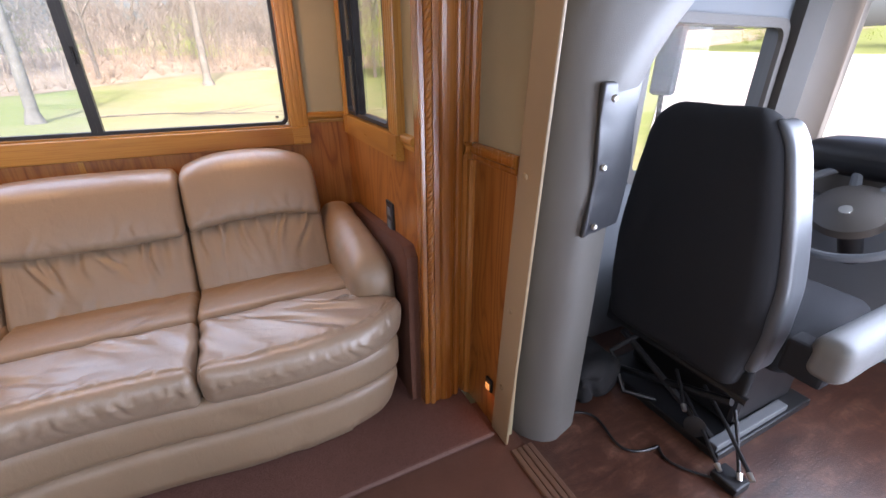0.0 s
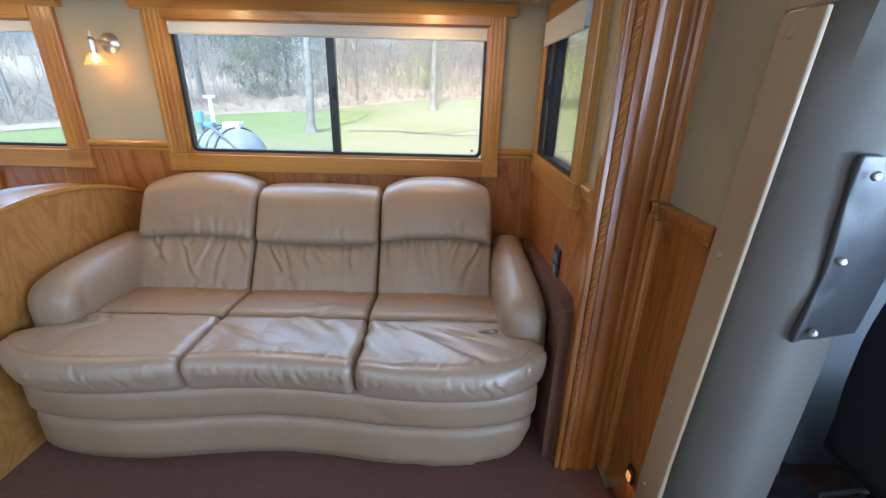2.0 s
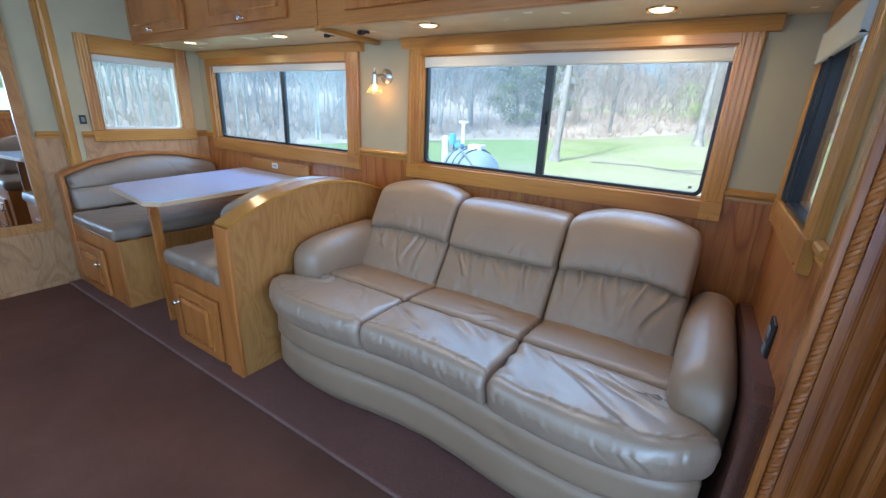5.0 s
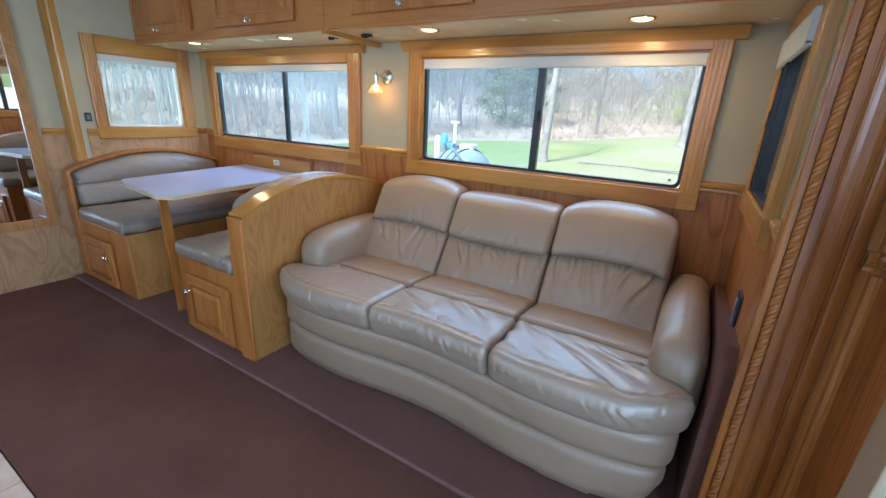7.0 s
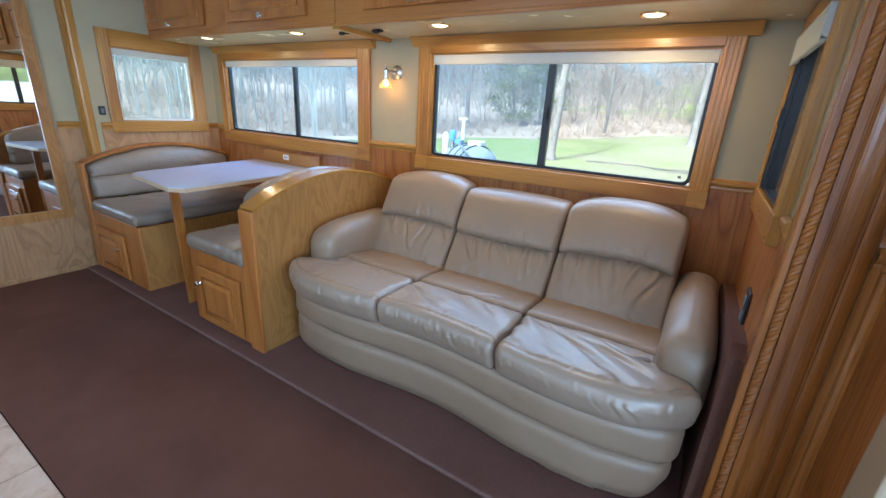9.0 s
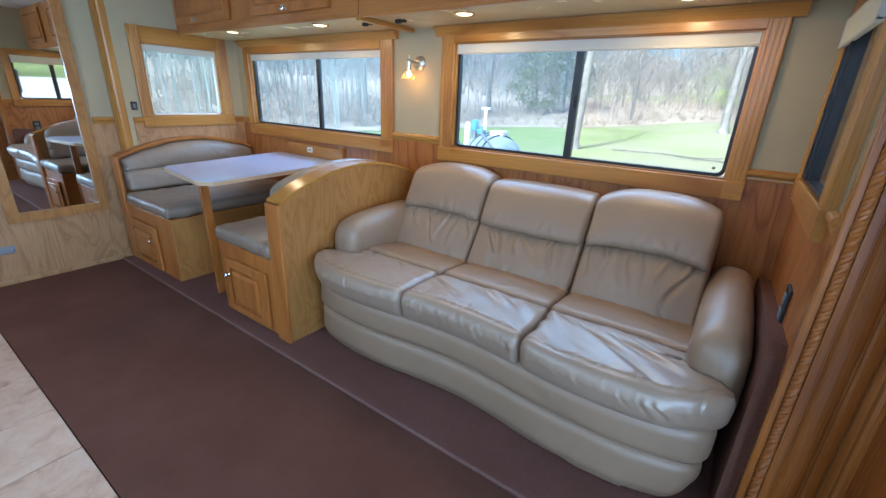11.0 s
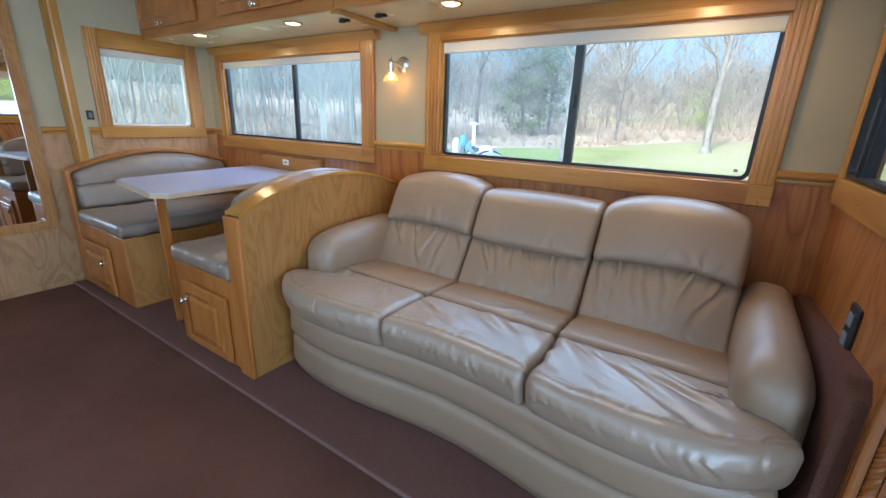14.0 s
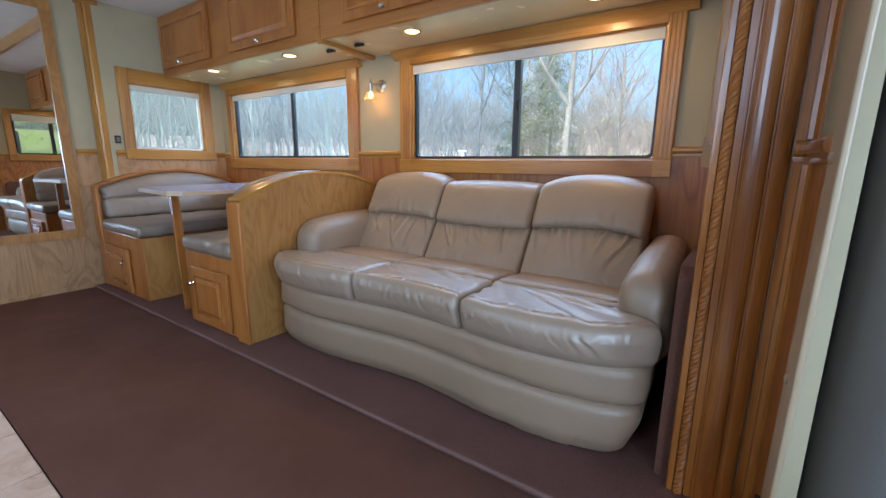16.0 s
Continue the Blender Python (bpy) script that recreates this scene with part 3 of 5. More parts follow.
def window(name, place, hole, outer, label, depth=0.018, bar=None, screen=None, shade=0.05, crown=False, grain="x", frame_mat=None, recess=0.0, glass=None, clear=None):
    """place(u, q, v): u along the wall, q into the room, v up."""
    wall_place = place
    inset = lambda u, q, v: wall_place(u, q + recess, v)
    u0, u1, v0, v1 = hole
    a0, a1, b0, b1 = outer
    w = tagged(new(name), label, "window", kind="structure")
    along = oak_x if grain == "x" else oak_y
    part("casing_side", prism(flutes(u0 - a0, depth), v0 + 0.0005, b1, lambda p, q, s: place(a0 + p, q, s)), oak_z, w)
    part("casing_side", prism(flutes(a1 - u1, depth), v0 + 0.0005, b1, lambda p, q, s: place(u1 + p, q, s)), oak_z, w)
    flat = lambda t: [(0, 0), (0, depth - 0.003), (0.003, depth + 0.002), (t - 0.003, depth + 0.002), (t, depth - 0.003), (t, 0)]
    part("casing_bottom", prism(flat(v0 - b0), u0 - 0.001, u1 + 0.001, lambda p, q, s: place(s, q, b0 + p)), along, w)
    part("casing_head", prism(flat(b1 - v1), u0 - 0.001, u1 + 0.001, lambda p, q, s: place(s, q, v1 + p)), along, w)
    for u in (a0, u1):
        wd = (u0 - a0) if u == a0 else (a1 - u1)
        part("casing_block", prism(flat(v0 - b0), u, u + wd, lambda p, q, s: place(s, q + 0.001, b0 + p)), along, w)
        part("peg", lathe([(0.0, 0.0025), (0.003, 0.002), (0.0035, 0)], place(u + wd * 0.5, depth + 0.002, b0 + 0.012), Vector(place(0, 1, 0)) - Vector(place(0, 0, 0)), 8), oak_post, w)
    if crown:
        prof = [(0, 0), (0.0215, 0), (0.0225, 0.003), (0.029, 0.013), (0.038, 0.024), (0.045, 0.034), (0.047, 0.036), (0.047, 0.043), (0, 0.043)]
        part("crown", prism(prof, a0 - 0.035, a1 + 0.035, lambda p, q, s: place(s, p, 1.4705 + q)), oak_crown, w, "oak crown moulding over the window")
    part("jamb", ring(u0, u1, v0, v1, 0.006, -0.050, 0.002, place), along, w)
    fm = frame_mat or black_metal
    part("window_frame", ring(u0 + 0.006, u1 - 0.006, v0 + 0.006, v1 - 0.006, 0.012, -0.044, -0.018, inset, 0.026), fm, w)
    place = inset
    g0, g1, h0, h1 = u0 + 0.018, u1 - 0.018, v0 + 0.018, v1 - 0.018
    spans = [(g0, g1)] if bar is None else [(g0, bar), (bar, g1)]
    for i, (p, q) in enumerate(spans):
        o = -0.036 + 0.010 * i if bar is not None else -0.033
        bm = bmesh.new()
        bm.faces.new([bm.verts.new(place(*c)) for c in ((p, o, h0), (q, o, h0), (q, o, h1), (p, o, h1))])
        pane = part("pane", bm, glass or (glass_screen if screen == i else clear or glass_clear), w)
        pane.visible_shadow = False
    if bar is not None:
        part("meeting_rail", join(rbox(place(bar - 0.022, -0.046, h0 - 0.004), place(bar - 0.004, -0.020, h1 + 0.004)), rbox(place(bar - 0.002, -0.036, h0 - 0.004), place(bar + 0.014, -0.012, h1 + 0.004))), fm, w)
        part("latch", rbox(place(bar + 0.001, -0.012, (v0 + v1) / 2 - 0.024), place(bar + 0.006, -0.005, (v0 + v1) / 2 + 0.024), 0.002), black_metal, w, "small black latch")
    sh = rbox(place(u0 + 0.008, -0.016, v1 - shade), place(u1 - 0.008, -0.004, v1 - 0.002), 0.003)
    tube([place(u0 + 0.008, -0.006, v1 - shade), place(u1 - 0.008, -0.006, v1 - shade)], 0.006, 8, sh)
    part("roller_shade", sh, shade_cloth, w, "cream roller shade pulled up")
    return w


on_back = lambda u, q, v: (u, BACK - q, v)
on_rear = lambda u, q, v: (REAR + q, u, v)
on_front = lambda u, q, v: (FRONT - q, u, v)
window("window_1", on_back, W1, (-1.15, 0.287, 0.842, 1.503), "wide sliding window with black frame and fluted oak casing", bar=-0.42, screen=0, shade=0.046, crown=True)
window("window_2", on_back, W2, (-3.02, -1.495, 0.842, 1.503), "sliding dinette window with black frame and oak casing", bar=-2.19, screen=0, shade=0.040, crown=True, clear=glass_hazed)
window("window_3", on_rear, W3, (1.148, 1.785, 0.903, 1.535), "small fixed window with oak casing beside the dinette", shade=0.04, grain="y", frame_mat=white_plastic, clear=glass_hazed)
window("window_4", on_front, W4, (1.190, 1.815, 0.885, 1.505), "small window with deep fluted oak casing beside the sofa", depth=0.028, recess=0.041, bar=1.62, glass=glass_plain, shade=0.075, grain="y")

# unseen windows behind the camera, assumed to go with the lamps there; wall stays solid
for n, (a, b, c, d) in (("window_5", (-2.75, -0.75, 0.94, 1.70)), ("window_6", (-0.13, 0.37, 0.5, 1.7))):
    w = tagged(new(n), "assumed, unseen off-side window with drawn shade and oak casing", "window", kind="structure")
    part("casing", ring(a - 0.07, b + 0.07, c - 0.07, d + 0.07, 0.072, 0.0, 0.018, lambda p, q, s: (p, OFF + q, s)), oak_x, w)
    part("roller_shade", rbox((a, OFF, c), (b, OFF + 0.003, d)), shade_cloth, w, "added cream shade over solid wall")


tagged(part("window_sticker", slab("y", BACK + 0.0235, BACK + 0.0245, 0.167, 0.179, 0.947, 0.957), light_vinyl), "tiny grey etched mark in the window corner", "sticker")


# ---- sofa ----
def front_line(x):
    """How far the sofa's front draws back along its length: a shallow wave with rounded ends."""
    end = max(0.0, (abs(x + 0.455) - 0.60) / 0.25)
    return 0.022 * math.cos((x + 0.47) * 2 * math.pi / 1.02) + 0.035 * end ** 2


def gathers(rnd, n, u_range, v_start, v_sign, length, width, depth, drift, pick, stray=0.12, scatter=0.008):
    """Pulled creases in hide: each a narrow valley with a soft ridge beside it, deepest at its start, running out along its length.
    pick(p): the point's two coordinates on the face; the creases start near v_start and run towards v_sign."""
    rows = []
    for i in range(n):
        u = u_range[0] + (u_range[1] - u_range[0]) * (i + rnd.uniform(0.15, 0.85)) / n
        rows.append((u, v_start + rnd.uniform(-scatter, scatter), rnd.uniform(*length), rnd.uniform(*width), rnd.uniform(*depth), drift(u) + rnd.gauss(0, stray), rnd.choice((-1, 1))))

    def f(p):
        a, b = pick(p)
        out = 0.0
        for u, v, ln, w, dp, sl, side in rows:
            t = (b - v) * v_sign / ln
            if -0.15 < t < 1.0:
                d = (a - u - sl * (b - v) * v_sign + 0.004 * math.sin(t * 7 + u * 40)) / (w * (1 + 0.8 * max(t, 0)))
                if abs(d) < 5:
                    fade = min(1.0, (t + 0.15) / 0.2) * (1 - max(t, 0)) ** 0.8
                    out += dp * fade * (-math.exp(-d * d) + 0.75 * math.exp(-((d - side * 1.9) / 1.3) ** 2))
        return out
    return f


sofa = thing("sofa", (-0.44, 1.40, 0.028), "taupe leather three-seat sofa with creased cushions on the brown carpet", "sofa")
XS = (-1.300, -0.700, -0.195, 0.395)
JOINTS = (-1.185, -0.712, -0.206, 0.258)


def base_warp(p):
    tuck = 0.030 * max(0.0, (0.10 - p.z) / 0.07)
    return Vector((p.x - (0.045 * max(0.0, (0.16 - p.z) / 0.13) if p.x > 0.2 else 0), p.y + ((front_line(p.x) + tuck) if p.y < 1.4 else 0), p.z))


part("base", cushion((-1.262, 1.042, 0.028), (0.362, 1.72, 0.226), (0.06, 0.05, 0.036), (60, 8, 10), (0, 0.010, 0), folds(4, 4, 3, 0.006, 3.1), base_warp), hide, sofa, "", "all")
part("base_band", cushion((-1.268, 1.036, 0.214), (0.372, 1.72, 0.352), (0.06, 0.05, 0.036), (60, 8, 10), (0, 0.009, 0), folds(5, 4, 4, 0.006, 7.7), base_warp), hide, sofa, "", "all")

lean_low = lambda z: 1.486 + (z - 0.42) * 0.62
lean_top = lambda z: 1.606 + (z - 0.62) * 0.50
for i in range(3):
    a, b = XS[i], XS[i + 1]
    rnd = random.Random(40 + i)
    face = gathers(rnd, (10, 17, 16)[i], (a + 0.03, b - 0.03), 0.440, -1, (0.02, 0.08), (0.004, 0.008), (0.0012, 0.0050), lambda u: 0.3, lambda p: (p.x, p.z), 0.5, 0.015)
    welt = gathers(rnd, (7, 12, 14)[i], (a + 0.02, b - 0.02), 1.035, 1, (0.015, 0.06), (0.005, 0.008), (0.001, 0.0035), lambda u: 0.3, lambda p: (p.x, p.y), 0.4, 0.004)
    pulls = gathers(rnd, (3, 4, 6)[i], (a - 0.12, b - 0.12), 1.235, -1, (0.12, 0.25), (0.013, 0.026), (0.004, (0.007, 0.009, 0.012)[i]), lambda u: 1.3, lambda p: (p.x, p.y), 0.4, 0.035)
    soft = folds(5, 9, 3, (0.004, 0.005, 0.008)[i], i * 4.7 + 2, -0.6, 1.7)

    def dents(p, nrm, face=face, welt=welt, pulls=pulls, soft=soft):
        if nrm.y < -0.35:
            return face(p)
        if nrm.z < 0.3:
            return 0.0
        seam = math.exp(-((p.y - 1.033) / 0.005) ** 2)
        return -0.005 * seam + welt(p) + pulls(p) + soft(p, nrm) * (1 if p.y > 1.05 else 0.4)

    def seat_warp(p, a=a, b=b, i=i):
        u = (p.x - a) / (b - a)
        y = p.y
        if y < 1.2:
            y += front_line(p.x) * (1 - max(0.0, (y - 1.05) / 0.15)) + 0.26 * max(0.0, 0.42 - p.z) * (1 if y < 1.08 else 0)
            if i == 0:
                y += 0.050 * max(0.0, (0.30 - u) / 0.30) ** 2
            if i == 2:
                y += 0.060 * max(0.0, (u - 0.70) / 0.30) ** 2
        x = p.x
        if i == 0 and y > 1.13:
            k = min(1, (y - 1.13) / 0.09)
            x = b - (b - x) * (b - a - 0.142 * k * k * (3 - 2 * k)) / (b - a)
        if i == 2 and y > 1.13:
            k = min(1, (y - 1.13) / 0.09)
            x = a + (x - a) * (b - a - 0.122 * k * k * (3 - 2 * k)) / (b - a)
        return (x, y, p.z - 0.03 * max(0.0, y - 1.06))

    part("seat_cushion", cushion((a + 0.001, 0.998, 0.334), (b - 0.001, 1.292, 0.468), (0.022 if i == 1 else 0.034, 0.036, 0.040), (120, 64, 16), (0, 0.010, 0.004), dents, seat_warp), hide_seat_lit, sofa, "", "all")
    a2, b2 = (-1.160, XS[1], XS[2] - 0.008, 0.272)[i], (-1.160, XS[1], XS[2] - 0.008, 0.272)[i + 1]
    part("seat_rear_panel", cushion((a2 + 0.001, 1.284, 0.34), (b2 - 0.001, 1.60, 0.465), (0.02, 0.03, 0.03), (44, 20, 6), (0, 0, 0.008), folds(8, 14, 3, 0.006, i * 3.7), lambda p: (p.x, p.y, p.z - 0.10 * max(0.0, p.y - 1.27))), hide, sofa, "", "all")

    lo, hi = JOINTS[i], JOINTS[i + 1]
    mid, half = (lo + hi) / 2, (hi - lo) / 2
    arch, sag = ((0.040, 0.016), (0.010, -0.006), (0.050, 0.026))[i]
    to = (lo + 0.75 * (hi - lo), hi + 0.02, lo + 0.35 * (hi - lo))[i]
    tucks = gathers(rnd, (7, 11, 12)[i], (lo + 0.03, hi - 0.03), 0.614, -1, (0.06, 0.16), (0.006, 0.010), (0.007, 0.016), lambda u, to=to: (to - u) * 1.3, lambda p: (p.x, p.z), 0.25, 0.012)
    foot = gathers(rnd, 4, (lo + 0.05, hi - 0.05), 0.445, 1, (0.04, 0.08), (0.010, 0.016), (0.002, 0.005), lambda u: 0.0, lambda p: (p.x, p.z))
    slack = folds(7, 2, 5, 0.003, i * 4.1 + 0.6, 0.0, 1.8)

    def back_warp(p, mid=mid, half=half, sag=sag):
        f = 1 - ((p.x - mid) / half) ** 2
        z = p.z + sag * f * max(0.0, min(1.0, (p.z - 0.47) / 0.12))
        return (p.x, p.y + lean_low(z), z)

    part("back_cushion", cushion((lo + 0.001, 0.0, 0.405), (hi - 0.001, 0.15, 0.632), (0.018, 0.048, 0.040), (150, 6, 56), (0, 0.016, 0), lambda p, nrm, g=tucks, h=foot, k=slack: (g(p) + h(p) + k(p, nrm)) if nrm.y < -0.2 or abs(nrm.z) < 0.2 and p.y < 0.05 else 0.0, back_warp), hide_back, sofa, "", "all")

    nips = gathers(rnd, 8, (lo + 0.06, hi - 0.04), 0.632, 1, (0.03, 0.09), (0.006, 0.010), (0.0015, 0.0045), lambda u: 0.0, lambda p: (p.x, p.z), 0.25, 0.015)
    crown = folds(5, 2, 5, 0.005, i * 2.9 + 9, 0.0, 1.8)

    def head_warp(p, mid=mid, half=half, arch=arch, sag=sag):
        f = 1 - abs((p.x - mid) / half) ** 2.6
        t = max(0.0, min(1.0, (p.z - 0.62) / 0.18))
        z = p.z + arch * f * t + sag * f * (1 - t)
        return (p.x, p.y + lean_top(z) + 0.010 * t * t, z)

    part("headrest_cushion", cushion((lo + 0.001, -0.021, 0.604), (hi - 0.001, 0.138, (0.806, 0.802, 0.800)[i]), (0.024, 0.052, 0.036), (80, 8, 40), (0, 0.014, 0), lambda p, nrm, g=nips, k=crown: (g(p) + k(p, nrm)) if p.y < 0.06 else 0.0, head_warp), hide_head, sofa, "", "all")


def arm(x0, x1, y0, y1, z0, z1, seed, rise):
    def w(p):
        t = max(0.0, (p.y - y0) / (y1 - y0))
        k = max(0.0, min(1.0, (p.z - z0) / (z1 - z0)))
        return (p.x, p.y, p.z + k * (rise * t ** 0.7 - 0.030 * (1 - min(1, t / 0.25)) ** 2))
    return part("armrest", cushion((x0, y0, z0), (x1, y1, z1), (0.062, 0.060, 0.070), (14, 30, 14), (0.006, 0, 0.010), folds(5, 6, 5, 0.0045, seed), w), hide, sofa, "", "all")


arm(-1.302, -1.152, 1.185, 1.70, 0.30, 0.595, 2.2, 0.030)
arm(0.256, 0.402, 1.165, 1.76, 0.30, 0.582, 6.4, 0.045)
part("back_panel", rbox((-1.17, 1.66, 0.03), (0.25, 1.78, 0.60), 0.03), hide, sofa)

# carpet-covered side board between sofa and end wall
side = tagged(part("carpeted_side_board", prism([(1.108, 0.028), (1.108, 0.600), (1.14, 0.632), (1.80, 0.580), (1.865, 0.55), (1.865, 0.028)], 0.412, 0.4535, lambda p, q, s: (s, p, q)), carpet_brown), "brown carpeted board standing beside the sofa arm", "panel")


# ---- dinette ----
def arc_top(y, z_front, z_mid, z_back, y0=0.925, y1=1.865):
    t = (y - y0) / (y1 - y0)
    return z_front * (1 - t) * (1 - 2 * t) + 4 * z_mid * t * (1 - t) + z_back * t * (2 * t - 1)


def raised_door(parent, x0, x1, z0, z1, y, knob_at, mat_=None):
    """A framed door with a raised panel, facing -y."""
    y -= 0.0035
    d = part("door", rbox((x0, y - 0.018, z0), (x1, y, z1), 0.004), mat_ or oak_door, parent)
    w = 0.045
    # thin proud ring in darker oak: the panel recess's shade put into colour
    part("door_recess", ring(x0 + w, x1 - w, z0 + w, z1 - w, 0.011, 0, 0.005, lambda p, q, s: (p, y - 0.018 - q, s)), oak_post, d)
    t = bmesh.new()
    a = [(x0 + w + 0.01, z0 + w + 0.01), (x1 - w - 0.01, z0 + w + 0.01), (x1 - w - 0.01, z1 - w - 0.01), (x0 + w + 0.01, z1 - w - 0.01)]
    e = 0.022
    b = [(a[0][0] + e, a[0][1] + e), (a[1][0] - e, a[1][1] + e), (a[2][0] - e, a[2][1] - e), (a[3][0] + e, a[3][1] - e)]
    lo = [t.verts.new((p, y - 0.0185, q)) for p, q in a]
    hi = [t.verts.new((p, y - 0.027, q)) for p, q in b]
    t.faces.new(hi)
    for i in range(4):
        t.faces.new((lo[i], lo[(i + 1) % 4], hi[(i + 1) % 4], hi[i]))
    part("raised_panel", t, mat_ or oak_door, d)
    if knob_at:
        part("knob", lathe([(0.008, 0.0), (0.005, 0.004), (0.004, 0.010), (0.011, 0.014), (0.014, 0.020), (0.011, 0.026), (0.0, 0.028)], (knob_at[0], y - 0.018, knob_at[1]), (0, -1, 0), 16), chrome, d, "round chrome knob", True)
    return d


def bench_end(name, x0, x1, zs, parent):
    ys = [0.930 + 0.935 * k / 24 for k in range(25)]
    pts = [(0.930, 0.028), *[(y, arc_top(y, *zs)) for y in ys], (1.865, 0.028)]
    return part(name, prism(pts, x0, x1, lambda p, q, s: (s, p, q)), ply_z, parent), ys


Z1 = (0.712, 0.835, 0.735)
b1 = thing("dinette_bench", (-1.62, 1.40, 0.028), "oak dinette bench with arched partition beside the sofa and grey cushions", "bench", "dinette benches")
end, ys = bench_end("partition", -1.392, -1.312, Z1, b1)
part("edge_band", rbox((-1.400, 0.916, 0.028), (-1.304, 0.934, 0.712), 0.006), oak_door, b1)
capb = bmesh.new()
cap_pts = [(y, arc_top(y, *Z1)) for y in ys]
for (y, z), (yy, zz) in zip(cap_pts, cap_pts[1:]):
    prism([(y, z - 0.004), (yy, zz - 0.004), (yy, zz + 0.010), (y, z + 0.010)], -1.400, -1.304, lambda p, q, s: (s, p, q), capb)
bmesh.ops.remove_doubles(capb, verts=capb.verts[:], dist=1e-5)
part("cap_band", capb, oak_cap, b1, "varnished oak cap, worn glossy")
part("body", rbox((-1.895, 0.935, 0.028), (-1.401, 1.865, 0.425), 0.004), oak_door, b1)
raised_door(b1, -1.812, -1.462, 0.050, 0.350, 0.935, (-1.788, 0.262))
part("seat_cushion", cushion((-1.905, 0.918, 0.425), (-1.402, 1.860, 0.502), 0.030, (20, 24, 4), (0, 0, 0.016), folds(7, 12, 3, 0.014, 4.2)), hide_grey, b1, "", "all")
part("back_cushion", cushion((-1.500, 0.99, 0.50), (-1.397, 1.855, 0.78), 0.045, (6, 30, 14), (0.02, 0, 0), folds(3, 6, 5, 0.005, 1.2), lambda p: (p.x, p.y, p.z if p.z < 0.6 else p.z - 0.78 + arc_top(p.y, *Z1) + 0.012)), hide_grey, b1, "", "all")

Z2 = (0.715, 0.822, 0.735)
b2 = thing("dinette_bench", (-2.76, 1.40, 0.028), "oak dinette bench with arched grey cushioned back against the end wall", "bench", "dinette benches")
end, ys = bench_end("back_board", -3.118, -3.085, Z2, b2)
part("edge_band", rbox((-3.124, 0.912, 0.028), (-3.045, 0.934, 0.722), 0.006), oak_door, b2)
capb = bmesh.new()
cap_pts = [(y, arc_top(y, *Z2)) for y in ys]
for (y, z), (yy, zz) in zip(cap_pts, cap_pts[1:]):
    prism([(y, z - 0.004), (yy, zz - 0.004), (yy, zz + 0.012), (y, z + 0.012)], -3.122, -3.050, lambda p, q, s: (s, p, q), capb)
bmesh.ops.remove_doubles(capb, verts=capb.verts[:], dist=1e-5)
part("cap_band", capb, oak_door, b2)
part("body", rbox((-3.084, 0.920, 0.028), (-2.412, 1.865, 0.425), 0.004), oak_door, b2)
part("side_panel", rbox((-2.412, 0.924, 0.030), (-2.406, 1.860, 0.422), 0.001), ply_z, b2)
raised_door(b2, -2.985, -2.612, 0.050, 0.335, 0.920, (-2.665, 0.245))
part("seat_cushion", cushion((-3.00, 0.905, 0.425), (-2.395, 1.860, 0.502), 0.030, (20, 24, 4), (0, 0, 0.016), folds(7, 12, 3, 0.014, 8.2)), hide_grey, b2, "", "all")
for z0, z1, sh in ((0.50, 0.648, 0.0), (0.632, 0.775, 1.0)):
    part("back_cushion", cushion((-3.080, 0.945, z0), (-2.985, 1.855, z1), 0.028, (6, 30, 10), (0.02, 0, 0), folds(3, 8, 5, 0.011, 3.3 + z0), lambda p, s=sh: (p.x - (p.z - 0.5) * 0.16, p.y, p.z + s * max(0, (p.z - 0.63) / 0.145) * (arc_top(p.y, *Z2) - 0.79))), hide_grey, b2, "", "all")

table = thing("dinette_table", (-2.2, 1.38, 0.028), "dinette table with pale laminate top, clipped corners and one oak leg", "table")
TT = 0.735
outline = [(-2.470, 0.990), (-2.425, 0.948), (-1.925, 0.893), (-1.855, 0.940), (-1.940, 1.848), (-2.640, 1.848)]
part("tabletop", prism(outline, TT - 0.003, TT, lambda p, q, s: (p, q, s)), laminate, table, "glossy pale laminate surface, sky reflection tinted into its colour")
grown = [(p + 0.003 * (1 if p > -2.1 else -1), q + 0.003 * (1 if q > 1.4 else -1)) for p, q in outline]
part("edge", prism(grown, TT - 0.024, TT - 0.0035, lambda p, q, s: (p, q, s)), tan_edge, table, "tan edge band")
leg = bmesh.new()
prism([(-2.132, 0.985), (-2.106, 0.985), (-2.106, 1.026), (-2.132, 1.026)], 0.028, TT - 0.024, lambda p, q, s: (-2.119 + (p + 2.119) * (0.55 + 0.65 * s / 0.7) + 0.03 * (1 - s / 0.7), q, s), leg)
part("leg", leg, oak_post, table, "oak leg")
part("hinge_bracket", rbox((-2.30, 1.78, TT - 0.06), (-2.15, 1.86, TT - 0.032), 0.004), nickel, table)
part("hook", tube([(-2.02, 1.66, TT - 0.03), (-2.02, 1.66, TT - 0.06), (-2.0, 1.66, TT - 0.075), (-1.98, 1.66, TT - 0.06)], 0.005, 8), chrome, table, "", True)
ledger = tagged(part("wall_ledger", rbox((-2.530, BACK - T - 0.020, 0.736), (-1.935, BACK - T, 0.818), 0.004), oak_x), "oak ledger board on the wall behind the dinette table", "ledger")
lp = tagged(part("outlet_plate", rbox((-2.305, BACK - T - 0.024, 0.766), (-2.245, BACK - T - 0.020, 0.802), 0.002), white_plastic), "small white receptacle plate on the oak ledger", "outlet")
part("slot", rbox((-2.292, BACK - T - 0.0255, 0.777), (-2.259, BACK - T - 0.024, 0.790)), plain("grey_plastic", (0.35, 0.35, 0.34)), lp)


# ---- overhead cabinets ----
FACE = 1.462
CB = 1.512


